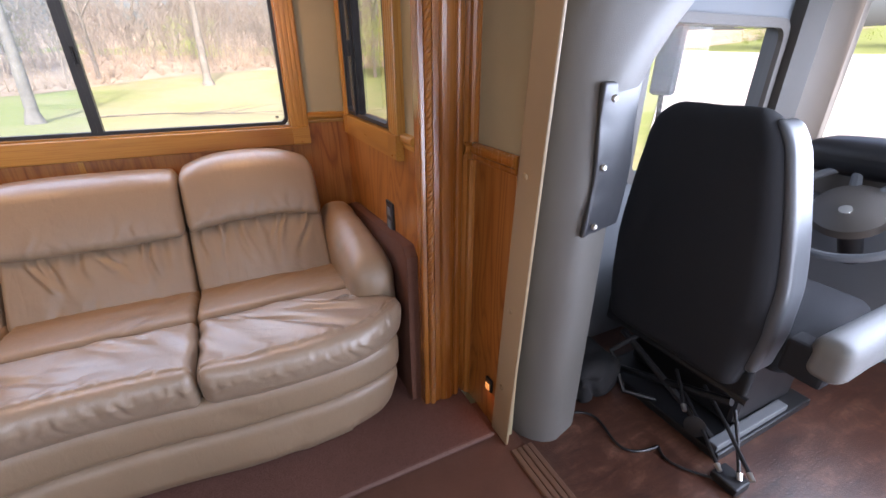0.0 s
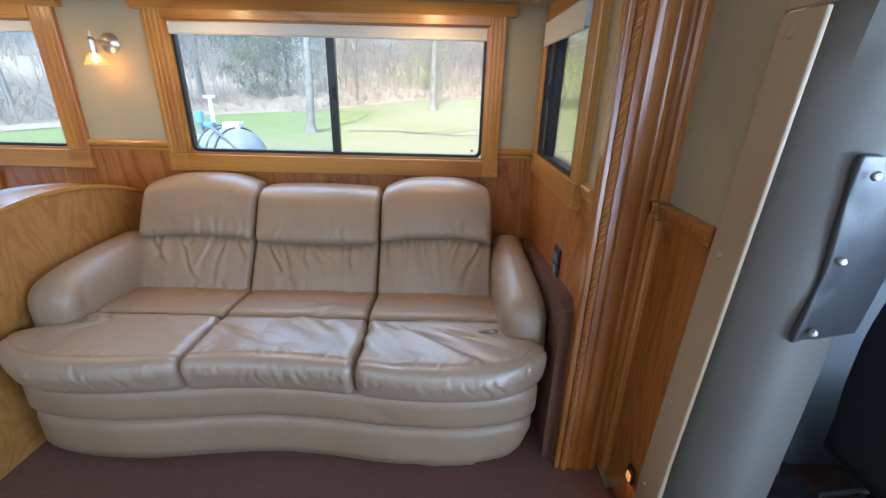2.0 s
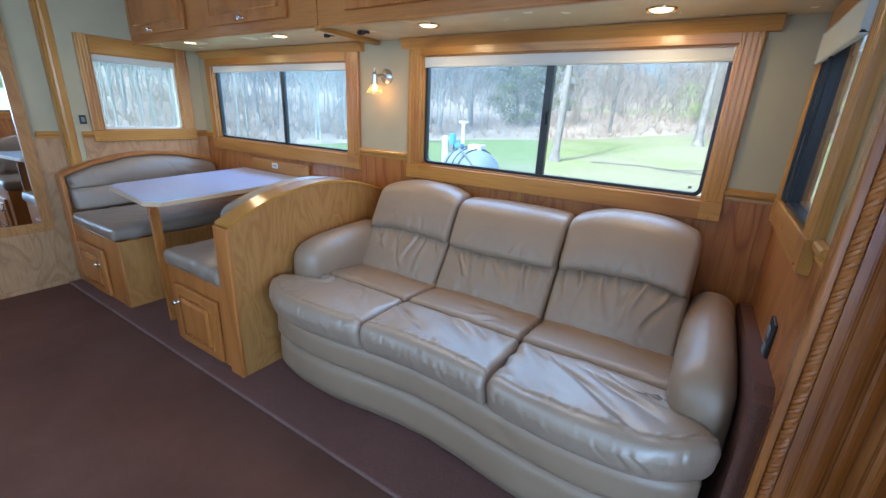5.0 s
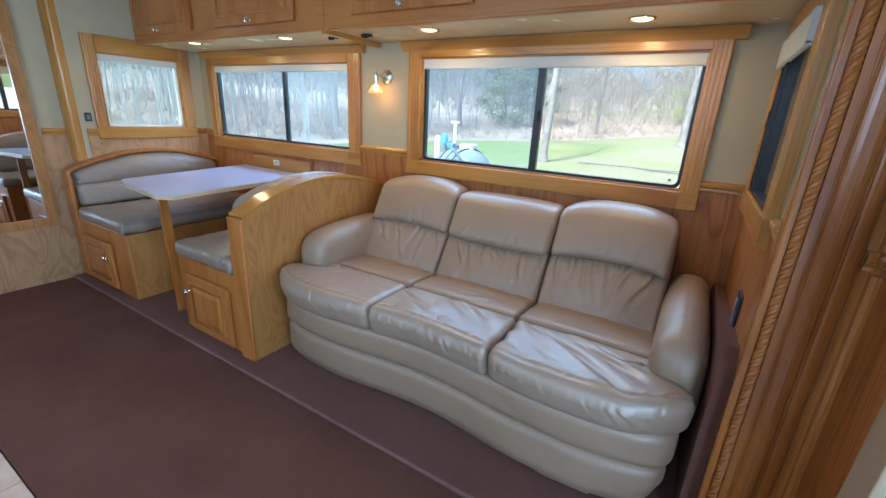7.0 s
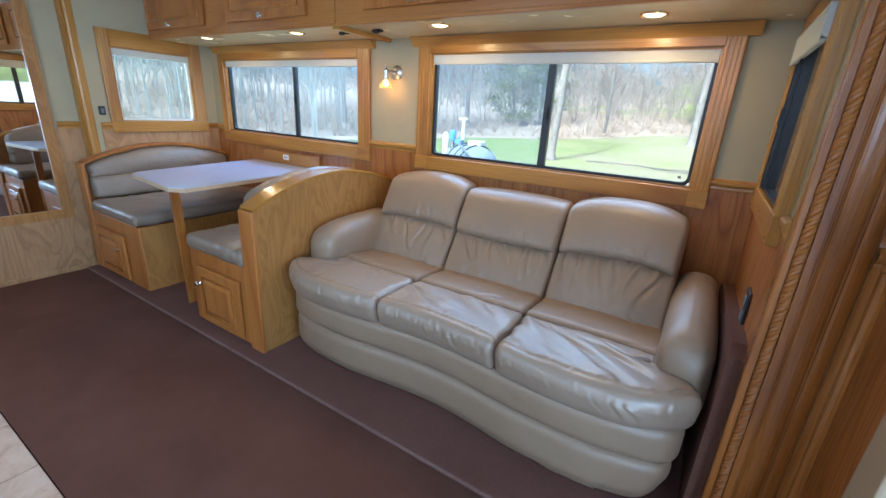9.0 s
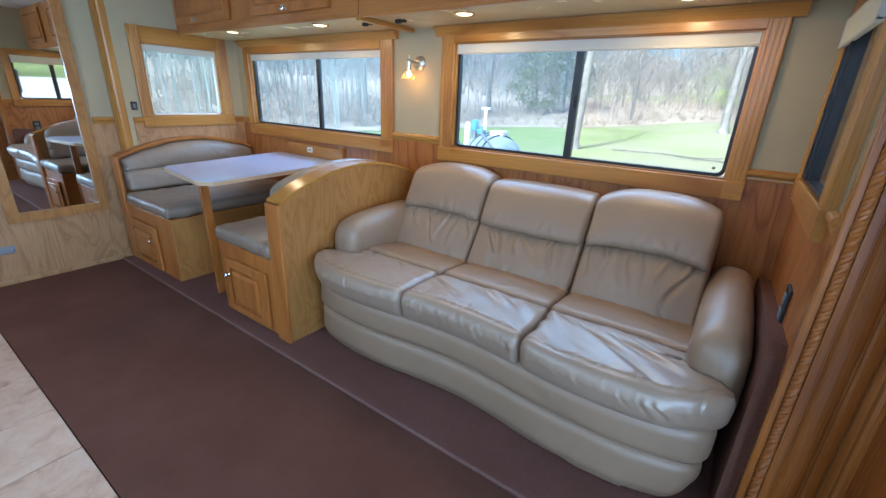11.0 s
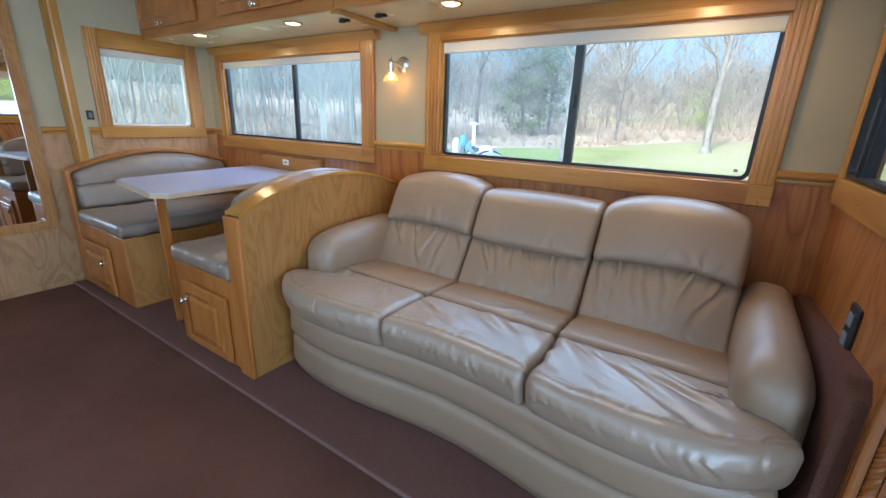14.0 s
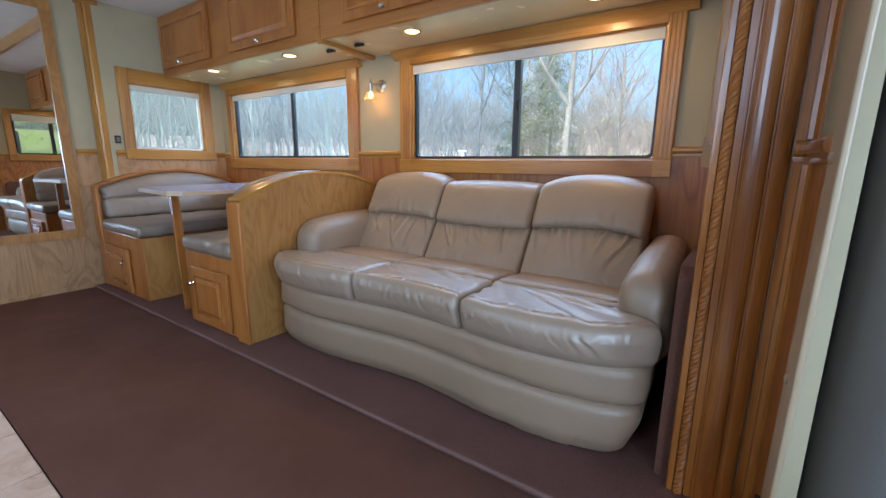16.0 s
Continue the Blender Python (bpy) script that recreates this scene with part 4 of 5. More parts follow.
def cabinet(x0, x1, doors, knobs):
    c = thing("overhead_cabinet", ((x0 + x1) / 2, 1.66, CB), "honey oak overhead cabinet with raised panel doors and lit underside", "cabinet", "overhead cabinets")
    part("face_frame", slab("y", FACE, FACE + 0.02, x0, x1, CB, SLIDE_TOP - 0.001, [(a + 0.02, b - 0.02, 1.585, 1.87) for a, b in doors]), oak_face, c)
    part("underside", rbox((x0, FACE + 0.021, CB + 0.004), (x1, BACK - 0.001, CB + 0.014), 0.0), cream_panel, c, "cream underside panel")
    part("bottom_lip", rbox((x0, FACE - 0.004, CB - 0.004), (x1, FACE + 0.022, CB + 0.012), 0.004), oak_face, c)
    for x in (x0, x1 - 0.015):
        part("side", rbox((x, FACE + 0.021, CB + 0.015), (x + 0.015, BACK - 0.001, SLIDE_TOP - 0.001)), oak_z, c)
    for (a, b), k in zip(doors, knobs):
        raised_door(c, a, b, 1.560, 1.895, FACE, (k, 1.578))
    return c


cabinet(REAR, -1.350, [(-3.09, -2.42), (-2.19, -1.535)], [-2.80, -1.865])
cabinet(-1.345, FRONT, [(-1.165, -0.56), (-0.29, 0.34)], [-0.885, 0.02])
tagged(part("divider_strip", rbox((-1.362, FACE - 0.006, CB - 0.018), (-1.330, BACK - 0.02, CB + 0.003), 0.004), oak_y), "oak strip across the cabinet underside", "trim")
for x, z in ((-1.46, CB - 0.004), (-1.235, CB - 0.004)):
    h = tagged(part("cabinet_catch", join(rbox((x - 0.03, 1.62, z - 0.004), (x + 0.03, 1.64, z + 0.008), 0.003), rbox((x - 0.004, 1.60, z - 0.012), (x + 0.022, 1.615, z + 0.006), 0.003)), black_metal), "small black metal catch under the cabinet", "catch")
for x, y in ((-2.575, 1.545), (-1.76, 1.575), (-0.858, 1.610), (-0.005, 1.655)):
    p = thing("puck_light", (x, y, CB), "round warm recessed puck light, lit", "light", "puck lights")
    part("rim", lathe([(0.036, 0.002), (0.044, -0.002), (0.046, 0.004)], (x, y, CB), (0, 0, 1), 24), brass, p, "", True)
    part("lens", lathe([(0.0, -0.004), (0.028, -0.003), (0.036, 0.002)], (x, y, CB), (0, 0, 1), 24), puck_glow, p, "", True)
    lamp("puck_lamp", "AREA", look((x, y, CB - 0.008), (x, y, 0)), 0.9, (1.0, 0.60, 0.24), shape="DISK", size=0.06)

# ---- wall sconce ----
sc = thing("wall_sconce", (-1.305, BACK, 1.345), "brushed nickel swing sconce with a lit glass bell shade", "lamp")
part("backplate", lathe([(0.038, 0.0), (0.038, 0.004), (0.031, 0.010), (0.0, 0.014)], (-1.305, BACK, 1.345), (0, -1, 0), 24), nickel, sc, "", True)
part("arm", tube([(-1.305, BACK - 0.012, 1.345), (-1.305, BACK - 0.05, 1.347), (-1.318, BACK - 0.07, 1.345)], 0.008, 10), nickel, sc, "", True)
part("socket", lathe([(0.013, 0.0), (0.014, 0.045), (0.009, 0.052), (0.004, 0.058), (0.004, 0.075), (0.0, 0.076)], (-1.322, BACK - 0.075, 1.305), (0, 0, 1), 16), nickel, sc, "", True)
shade_bm = lathe([(0.014, 0.006), (0.024, -0.006), (0.036, -0.028), (0.044, -0.042), (0.042, -0.042), (0.034, -0.027), (0.022, -0.006), (0.012, 0.004)], (-1.322, BACK - 0.075, 1.302), (0.0, 0.0, 1), 24)
sh = part("shade", shade_bm, lamp_glass, sc, "frosted glass bell", True)
sh.visible_shadow = False
part("bulb", lathe([(0.006, 0.0), (0.014, -0.014), (0.015, -0.024), (0.008, -0.034), (0.0, -0.036)], (-1.322, BACK - 0.075, 1.304), (0, 0, 1), 14), bulb_glow, sc, "", True)
lamp("sconce_lamp", "POINT", Matrix.Translation((-1.322, BACK - 0.077, 1.262)), 0.22, (1.0, 0.42, 0.09), radius=0.015)

# ---- mirror and small wall fittings ----
mx = WALL_R + T
mir = thing("wall_mirror", (mx, 0.60, 0.39), "tall wall mirror in a flat oak frame", "mirror")
part("mirror_frame", ring(0.362, 0.862, 0.368, 1.87, 0.056, 0.0, 0.020, lambda p, q, s: (mx + q, p, s)), ply_z, mir)
part("mirror_glass", rbox((mx + 0.002, 0.416, 0.422), (mx + 0.008, 0.808, 1.816)), mirror_glass, mir)


def plate(name, lo, hi, material, label, category, bits=()):
    ob = tagged(part(name, rbox(lo, hi, 0.003), material), label, category)
    for nm, l, h, m_ in bits:
        part(nm, rbox(l, h, 0.0015), m_, ob)
    return ob


plate("rocker_switch", (mx, 0.245, 0.325), (mx + 0.008, 0.320, 0.405), black_plastic, "black double rocker plate on the oak rear wall", "switch",
      [("rocker", (mx + 0.008, 0.256, 0.338), (mx + 0.012, 0.279, 0.392), dash_grey), ("rocker", (mx + 0.008, 0.286, 0.338), (mx + 0.012, 0.309, 0.392), dash_grey)])
plate("vent_plate", (mx, 0.205, 0.190), (mx + 0.005, 0.358, 0.238), plain("grey_steel", (0.32, 0.33, 0.35), 0.4, 0.6), "grey metal plate screwed to the oak rear wall", "plate",
      [("screw", (mx + 0.005, 0.345, 0.211), (mx + 0.007, 0.351, 0.217), chrome), ("screw", (mx + 0.005, 0.212, 0.211), (mx + 0.007, 0.218, 0.217), chrome)])
plate("courtesy_light", (mx, 0.175, 0.112), (mx + 0.012, 0.238, 0.146), black_plastic, "small black step light with chrome lip near the floor", "light",
      [("lip", (mx + 0.012, 0.183, 0.118), (mx + 0.017, 0.230, 0.132), chrome)])
sx = REAR
plate("light_switch", (sx, 1.092, 1.012), (sx + 0.010, 1.128, 1.066), black_plastic, "small black rocker switch on the beige wall", "switch",
      [("rocker", (sx + 0.010, 1.101, 1.024), (sx + 0.014, 1.119, 1.054), dash_grey)])
ox = FRONT - T
plate("wall_outlet", (ox - 0.008, 1.305, 0.600), (ox, 1.375, 0.715), black_plastic, "black wall outlet beside the sofa", "outlet",
      [("socket", (ox - 0.011, 1.322, 0.665), (ox - 0.008, 1.358, 0.695), dash_grey), ("socket", (ox - 0.011, 1.322, 0.618), (ox - 0.008, 1.358, 0.648), dash_grey)])
cx = CAB - T
plate("courtesy_light", (cx - 0.010, 0.915, 0.135), (cx, 0.950, 0.185), black_plastic, "small black step light with lit amber lens near the floor", "light",
      [("lens", (cx - 0.014, 0.922, 0.143), (cx - 0.010, 0.943, 0.168), amber_glow)])

lamp("courtesy_lamp", "AREA", look((cx - 0.018, 0.932, 0.14), (cx - 0.12, 0.90, 0.0)), 0.014, (1.0, 0.36, 0.10), shape="DISK", size=0.03)


# ---- the cab ----
structure("cab_floor", slab("z", -0.08, -0.02, 0.66, 2.6, -1.25, 1.16), cab_vinyl, "worn brown vinyl cab floor", "floor")
CW = 1.15
structure("cab_wall_driver", slab("y", CW, CW + 0.06, 0.66, 2.55, -0.1, 1.50, [(1.36, 2.13, 0.74, 1.285)]), dash_grey, "mid grey driver-side cab wall with door window", "wall")
structure("cab_wall_passenger", slab("y", -1.31, -1.25, 0.66, 2.55, -0.1, 1.50, [(1.36, 2.13, 0.05, 1.285)]), light_vinyl, "light grey passenger-side cab wall with its doorway open", "wall")
structure("cab_ceiling", slab("z", 1.46, 1.52, 0.66, 2.45, -1.25, 1.15), light_vinyl, "light grey padded cab ceiling", "ceiling")
structure("cab_front", slab("x", 2.50, 2.55, -1.25, 1.15, -0.1, 1.50, [(-1.15, 1.05, 0.80, 1.42)]), light_vinyl, "cab front wall with the windscreen opening", "wall")
structure("cab_door_trim", ring(1.33, 2.16, 0.71, 1.315, 0.035, 0.0, 0.02, lambda p, q, s: (p, CW - q, s), 0.06), grey_vinyl, "grey rubber surround of the door window", "trim")
for n, y in (("window_7", CW + 0.03),):
    w = tagged(new(n), "cab door window, wound up", "window", kind="structure")
    bm = bmesh.new()
    bm.faces.new([bm.verts.new(c) for c in ((1.35, y, 0.73), (2.14, y, 0.73), (2.14, y, 1.295), (1.35, y, 1.295))])
    part("pane", bm, glass_cab, w).visible_shadow = False
w = tagged(new("window_8"), "wide cab windscreen", "window", kind="structure")
bm = bmesh.new()
bm.faces.new([bm.verts.new(c) for c in ((2.53, -1.16, 0.79), (2.53, 1.06, 0.79), (2.53, 1.06, 1.43), (2.53, -1.16, 1.43))])
part("pane", bm, glass_cab, w).visible_shadow = False
structure("cab_a_pillar", prism([(2.17, CW), (2.17, CW - 0.05), (2.24, CW - 0.10), (2.50, CW - 0.10), (2.50, CW)], -0.02, 1.46, lambda p, q, s: (p, q, s)), grey_vinyl, "grey padded windscreen pillar", "pillar")

# rear cab pillar with its vinyl cover
bp = thing("cab_pillar", (0.80, 0.90, -0.02), "grey vinyl-padded cab pillar with a dark snapped cover", "pillar")
sec = [(0.684, 0.960), (0.682, 0.915), (0.688, 0.872), (0.702, 0.836), (0.724, 0.804), (0.750, 0.782), (0.776, 0.771), (0.800, 0.769), (0.885, 0.792), (0.900, 0.800), (0.905, 0.815), (0.905, 1.145), (0.684, 1.145)]
flare = lambda s: max(0.0, (s - 1.0) / 0.46) ** 1.6


def pillar_pt(p, q, s):
    k = flare(s)
    return (p + (0.30 * k if p > 0.78 else 0.30 * k * max(0.0, (p - 0.74) / 0.04)), q - (0.04 * k if q < 0.85 else 0), s)


padding = bmesh.new()
rings_ = [[padding.verts.new(pillar_pt(*c, -0.02 + 0.074 * i)) for c in sec] for i in range(21)]
for lo_, hi_ in zip(rings_, rings_[1:]):
    for i in range(len(sec)):
        k = (i + 1) % len(sec)
        padding.faces.new((lo_[i], lo_[k], hi_[k], hi_[i]))
part("padding", padding, pillar_vinyl, bp, "grey vinyl padding", True)
cov = cushion((0.772, 0.745, 0.735), (0.940, 0.760, 1.115), 0.007, (14, 2, 30), (0, 0.004, 0), folds(8, 3, 4, 0.006, 5.0), lambda p: (p.x + 0.006 * math.sin(p.z * 16), p.y + (p.x - 0.785) * 0.24 + 0.012, p.z))
part("snap_cover", cov, black_vinyl, bp, "black vinyl cover fixed by snaps", "all")
for z in (0.765, 0.92, 1.08):
    part("snap", lathe([(0.0, 0.006), (0.006, 0.005), (0.009, 0.0)], (0.800, 0.752, z), (-0.3, -1, 0), 12), nickel, bp, "", True)


# driver's seat, seen from behind
seat = thing("driver_seat", (1.35, 0.72, -0.02), "charcoal cloth air-suspended driver seat with grey armrest", "seat")


def seat_back(p):
    t = (p.z - 0.25) / 0.82
    up = max(0, (t - 0.40) / 0.60)
    narrow = 1 - (0.44 if p.y < 0.735 else 0.27) * up ** 1.35 - 0.20 * max(0, (t - 0.84) / 0.16) ** 2 - 0.10 * max(0, (0.25 - t) / 0.25)
    return (p.x + 0.05 * (t - 0.5), 0.735 + 0.045 * t + (p.y - 0.735) * narrow, p.z)


part("backrest", cushion((1.20, 0.470, 0.25), (1.31, 1.005, 1.045), 0.055, (8, 26, 36), (0.025, 0, 0.0), folds(4, 4, 3, 0.004, 2.0), seat_back), seat_cloth, seat, "charcoal woven cloth", "all")
part("backrest_side", cushion((1.230, 0.448, 0.33), (1.335, 0.490, 1.02), 0.02, (6, 6, 24), (0, 0.0, 0), None, seat_back), side_grey, seat, "grey vinyl side bolster", "all")
part("seat_pad", cushion((1.30, 0.43, 0.30), (1.80, 1.00, 0.44), 0.05, (12, 12, 6), (0, 0, 0.02)), seat_cloth, seat, "", "all")
part("armrest", cushion((1.19, 0.290, 0.425), (1.62, 0.380, 0.545), 0.036, (16, 8, 8), (0, 0, 0.006), folds(4, 4, 4, 0.003, 1.5)), light_vinyl, seat, "light grey armrest", "all")
part("arm_bracket", rbox((1.20, 0.325, 0.40), (1.27, 0.425, 0.505), 0.01), seat_cloth, seat)
# added black strip, there to blacken the space under the backrest
part("skirt", cushion((1.215, 0.47, 0.22), (1.245, 1.00, 0.33), 0.012, (4, 20, 10), (0.006, 0, 0), folds(6, 9, 5, 0.008, 3.0)), black_cloth, seat, "black strip added to blacken the space below the backrest", "all")
part("lower_frame", tube([(1.222, 0.99, 0.235), (1.222, 0.46, 0.235)], 0.014, 8), black_metal, seat, "", True)
part("suspension", rbox((1.34, 0.52, 0.013), (1.70, 0.94, 0.29), 0.02), black_plastic, seat, "black bellows housing")
part("floor_plate", rbox((1.20, 0.47, -0.02), (1.75, 0.97, 0.012), 0.006), black_metal, seat)
for y0, y1 in ((0.50, 0.92), (0.92, 0.50)):
    part("scissor_bar", tube([(1.23, y0, 0.02), (1.23, y1, 0.20)], 0.013, 8), black_metal, seat, "", True)
for a, b in (((1.26, 0.66, 0.10), (1.15, 0.449, 0.030)), ((1.26, 0.60, 0.17), (1.13, 0.363, 0.100)), ((1.26, 0.70, 0.16), (1.17, 0.60, 0.125)), ((1.27, 0.50, 0.15), (1.18, 0.40, 0.03))):
    a, b = Vector(a), Vector(b)
    lv = part("lever", tube([a, a.lerp(b, 0.5) + Vector((0, 0, 0.008)), b], 0.006, 8), black_metal, seat, "black adjusting lever", True)
    part("tip", tube([b, b + (b - a).normalized() * 0.022], [0.009, 0.007], 8), nickel, lv, "worn bare tip", True)
part("release_pedal", rbox((1.13, 0.37, -0.02), (1.20, 0.45, 0.012), 0.006), black_plastic, seat)
part("slide_rail", rbox((1.20, 0.48, 0.014), (1.60, 0.515, 0.040), 0.004), dash_grey, seat, "scuffed steel slide rail")
part("wheel_knob", lathe([(0.0, 0), (0.03, 0.004), (0.034, 0.016), (0.0, 0.024)], (1.20, 0.56, 0.06), (-1, -0.4, 0.3), 14), black_plastic, seat, "", True)
part("hose", tube([(1.28, 0.86, 0.22), (1.16, 0.90, 0.14), (1.14, 0.80, 0.03), (1.22, 0.72, 0.02)], 0.010, 8), black_plastic, seat, "", True)

# black heap added where shade and dark clutter lie behind the seat
bag = tagged(part("tool_bag", cushion((0.96, 0.84, -0.02), (1.17, 1.12, 0.13), 0.035, (14, 16, 12), (0.01, 0.01, 0.01), folds(9, 9, 7, 0.024, 4.4)), black_cloth, None, "", "all"), "slumped black cloth heap behind the seat, standing for shade and dark clutter", "bag")
cord = tagged(part("cord", tube([(0.93 + 0.02 * k + 0.03 * math.sin(k * 1.3), 0.80 - 0.035 * k + 0.035 * math.sin(k * 0.9 + 1), -0.014) for k in [0.25 * q for q in range(44)]], 0.0045, 6), black_plastic, None, "", True), "loose black cord lying on the cab floor", "cord")
belt = thing("seat_belt", (1.10, 1.06, 0.30), "black seat belt strap with a bright buckle hanging by the pillar", "seat belt")
part("strap", prism([(0, 0), (0.045, 0), (0.045, 0.003), (0, 0.003)], 0.0, 1.36, lambda p, q, s: (0.93 + 0.12 * (1 - s / 1.36) + p, 1.105 - 0.16 * (1 - s / 1.36) + q, s + 0.02)), black_vinyl, belt)
part("buckle", rbox((1.02, 0.975, 0.52), (1.075, 0.992, 0.60), 0.006), chrome, belt)

sw = thing("steering_wheel", (2.06, 0.68, 0.66), "dark grey two-spoke steering wheel on its column", "steering wheel")
axis = Vector((-0.62, 0, 0.78)).normalized()
uu = Vector((0, 1, 0))
vv = axis.cross(uu)
ctr = Vector((2.05, 0.68, 0.64))
rim = [ctr + (uu * math.cos(a) + vv * math.sin(a)) * 0.225 for a in [2 * math.pi * k / 40 for k in range(41)]]
part("rim", tube(rim, 0.016, 10, caps=False), dash_grey, sw, "", True)
part("hub", lathe([(0.0, 0.040), (0.08, 0.034), (0.118, 0.014), (0.124, -0.02), (0.0, -0.03)], ctr, axis, 28), grey_vinyl, sw, "", True)
part("badge", lathe([(0.0, 0.034), (0.020, 0.033), (0.022, 0.028)], ctr + vv * 0.03 + axis * 0.008, axis, 20), chrome, sw, "plain oval badge", True)
for a in (0.1, math.pi - 0.1, -1.2, -1.94):
    part("spoke", tube([ctr + (uu * math.cos(a) + vv * math.sin(a)) * 0.08, ctr + (uu * math.cos(a) + vv * math.sin(a)) * 0.225], [0.022, 0.014], 8), dash_grey, sw, "", True)
part("column", tube([ctr - axis * 0.02, ctr - axis * 0.30], 0.04, 12), black_plastic, sw, "", True)
dash = thing("dashboard", (2.35, 0.0, -0.02), "dark grey truck dashboard with a curved instrument hood", "dashboard")
part("top", cushion((2.22, -1.22, 0.62), (2.50, 1.04, 0.80), 0.05, (10, 40, 8)), dash_grey, dash, "", "all")
part("lower", rbox((2.30, -1.22, -0.02), (2.50, 1.04, 0.63), 0.02), dash_grey, dash)
part("hood", cushion((2.16, 0.42, 0.74), (2.42, 0.96, 0.86), 0.05, (8, 20, 6), (0, 0, 0.02)), black_plastic, dash, "", "all")
part("instrument_panel", rbox((2.205, 0.46, 0.64), (2.222, 0.92, 0.76), 0.01), grey_vinyl, dash)
tm = thing("truck_mirror", (2.0, 1.55, -0.2), "tall truck door mirror on a steel frame outside", "mirror")
part("head", rbox((1.95, 1.47, 1.00), (2.0, 1.60, 1.32), 0.02), grey_vinyl, tm)
part("arm", tube([(2.02, 1.22, 0.60), (1.98, 1.52, 0.70), (1.98, 1.56, 1.40), (2.02, 1.22, 1.44)], 0.014, 8), grey_vinyl, tm, "", True)
part("stay", tube([(2.02, 1.215, 0.60), (2.06, 1.215, -0.20)], 0.014, 8), grey_vinyl, tm, "", True)


# ---- outdoors ----
GZ = -0.98


def soil(name, cols, scale, rough=0.9, relief=0.5):
    k = Nodes(name)
    v = k.coords((1, 1, 1))
    a, b = k.noise(v, scale, 5.0, 0.6), k.noise(v, scale * 22, 3.0)
    c = k.ramp(a, [(0.30, cols[0]), (0.5, cols[1]), (0.70, cols[2])])
    c = k.mix(k.ramp(b, [(0.3, (0.5, 0.5, 0.5)), (0.6, (0, 0, 0))]), c, tuple(x * 0.6 for x in cols[0]))
    return k.bsdf(col=c, rough=rough, normal=k.bump(b, relief, 0.05))


def lawn_material():
    """Spring grass, paler round x = 0 and greener with distance to either side, in loose patches."""
    k = Nodes("lawn")
    v = k.coords((1, 1, 1))
    a, b = k.noise(v, 0.22, 5.0, 0.65), k.noise(v, 3.0, 4.0, 0.6)
    side = k.math("ABSOLUTE", k.n("SeparateXYZ", {0: k.n("TexCoord").outputs["Object"]}).outputs[0])
    east = k.math("MULTIPLY_ADD", side, -0.08, 0.95)
    f = k.math("ADD", east, k.math("MULTIPLY", k.math("SUBTRACT", a, 0.5), 2.2))
    c = k.ramp(f, [(0.05, (0.17, 0.21, 0.05)), (0.35, (0.22, 0.235, 0.085)), (0.65, (0.25, 0.235, 0.125)), (0.9, (0.265, 0.24, 0.145))])
    c = k.mix(k.ramp(b, [(0.3, (0.4, 0.4, 0.4)), (0.6, (0, 0, 0))]), c, (0.15, 0.18, 0.07))
    return k.bsdf(col=c, rough=0.9, normal=k.bump(b, 0.4, 0.05))


lawn = lawn_material()
leaf_litter = soil("leaf_litter", ((0.27, 0.205, 0.145), (0.35, 0.275, 0.205), (0.42, 0.34, 0.26)), 0.25)
bark = soil("grey_bark", ((0.15, 0.137, 0.12), (0.22, 0.20, 0.18), (0.29, 0.268, 0.24)), 2.0)
fallen_bark = soil("dark_bark", ((0.13, 0.12, 0.10), (0.17, 0.15, 0.13), (0.22, 0.20, 0.17)), 2.0)
twig = soil("grey_twigs", ((0.19, 0.155, 0.125), (0.25, 0.215, 0.18), (0.33, 0.295, 0.255)), 0.3)
# paler than the other twigs: haze before these woods put into the bark
hazed_stem = soil("hazed_stems", ((0.25, 0.25, 0.23), (0.33, 0.335, 0.31), (0.41, 0.415, 0.39)), 0.8)
needle = soil("evergreen_leaf", ((0.10, 0.125, 0.05), (0.15, 0.165, 0.07), (0.21, 0.205, 0.10)), 0.5)
spring_leaf = soil("spring_leaf", ((0.20, 0.30, 0.05), (0.28, 0.36, 0.08), (0.36, 0.42, 0.12)), 1.0)
rg = random.Random(11)


def ground_z(x, y):
    d = math.hypot(x, y)
    return GZ + 0.10 * noise.noise(Vector((x * 0.05, y * 0.05, 0.3))) * min(1, d / 15) + 0.03 * max(0, min(d, 150) - 25) + 0.045 * max(0, min(d, 80) - 30) + 0.055 * max(0, min(d, 150) - 75)


def sheet(name, xs, ys, material, label, category, lift=0.0):
    vs = [(x, y, ground_z(x, y) + lift) for y in ys for x in xs]
    n = len(xs)
    fs = [(j * n + i, j * n + i + 1, (j + 1) * n + i + 1, (j + 1) * n + i) for j in range(len(ys) - 1) for i in range(n - 1)]
    me = bpy.data.meshes.new(name)
    me.from_pydata(vs, [], fs)
    me.materials.append(material)
    me.shade_smooth()
    return tagged(new(name, me), label, category, kind="structure")


sheet("ground", [-400, -250, -150] + list(range(-100, 61, 3)) + [90, 150, 300], [-300, -150, -60, -30] + list(range(-15, 61, 3)) + [80, 120, 200, 400], lawn, "open spring lawn with pale patches, reaching the woods", "lawn")
dv = [(2.9, -30), (60, -30), (60, 46), (4.2, 3.4), (2.9, 1.9)]
drive = bmesh.new()
drive.faces.new([drive.verts.new((x, y, ground_z(x, y) + 0.05)) for x, y in dv])
bmesh.ops.triangulate(drive, faces=drive.faces[:])
bmesh.ops.subdivide_edges(drive, edges=drive.edges[:], cuts=12, use_grid_fill=True)
for v in drive.verts:
    v.co.z = ground_z(v.co.x, v.co.y) + 0.06
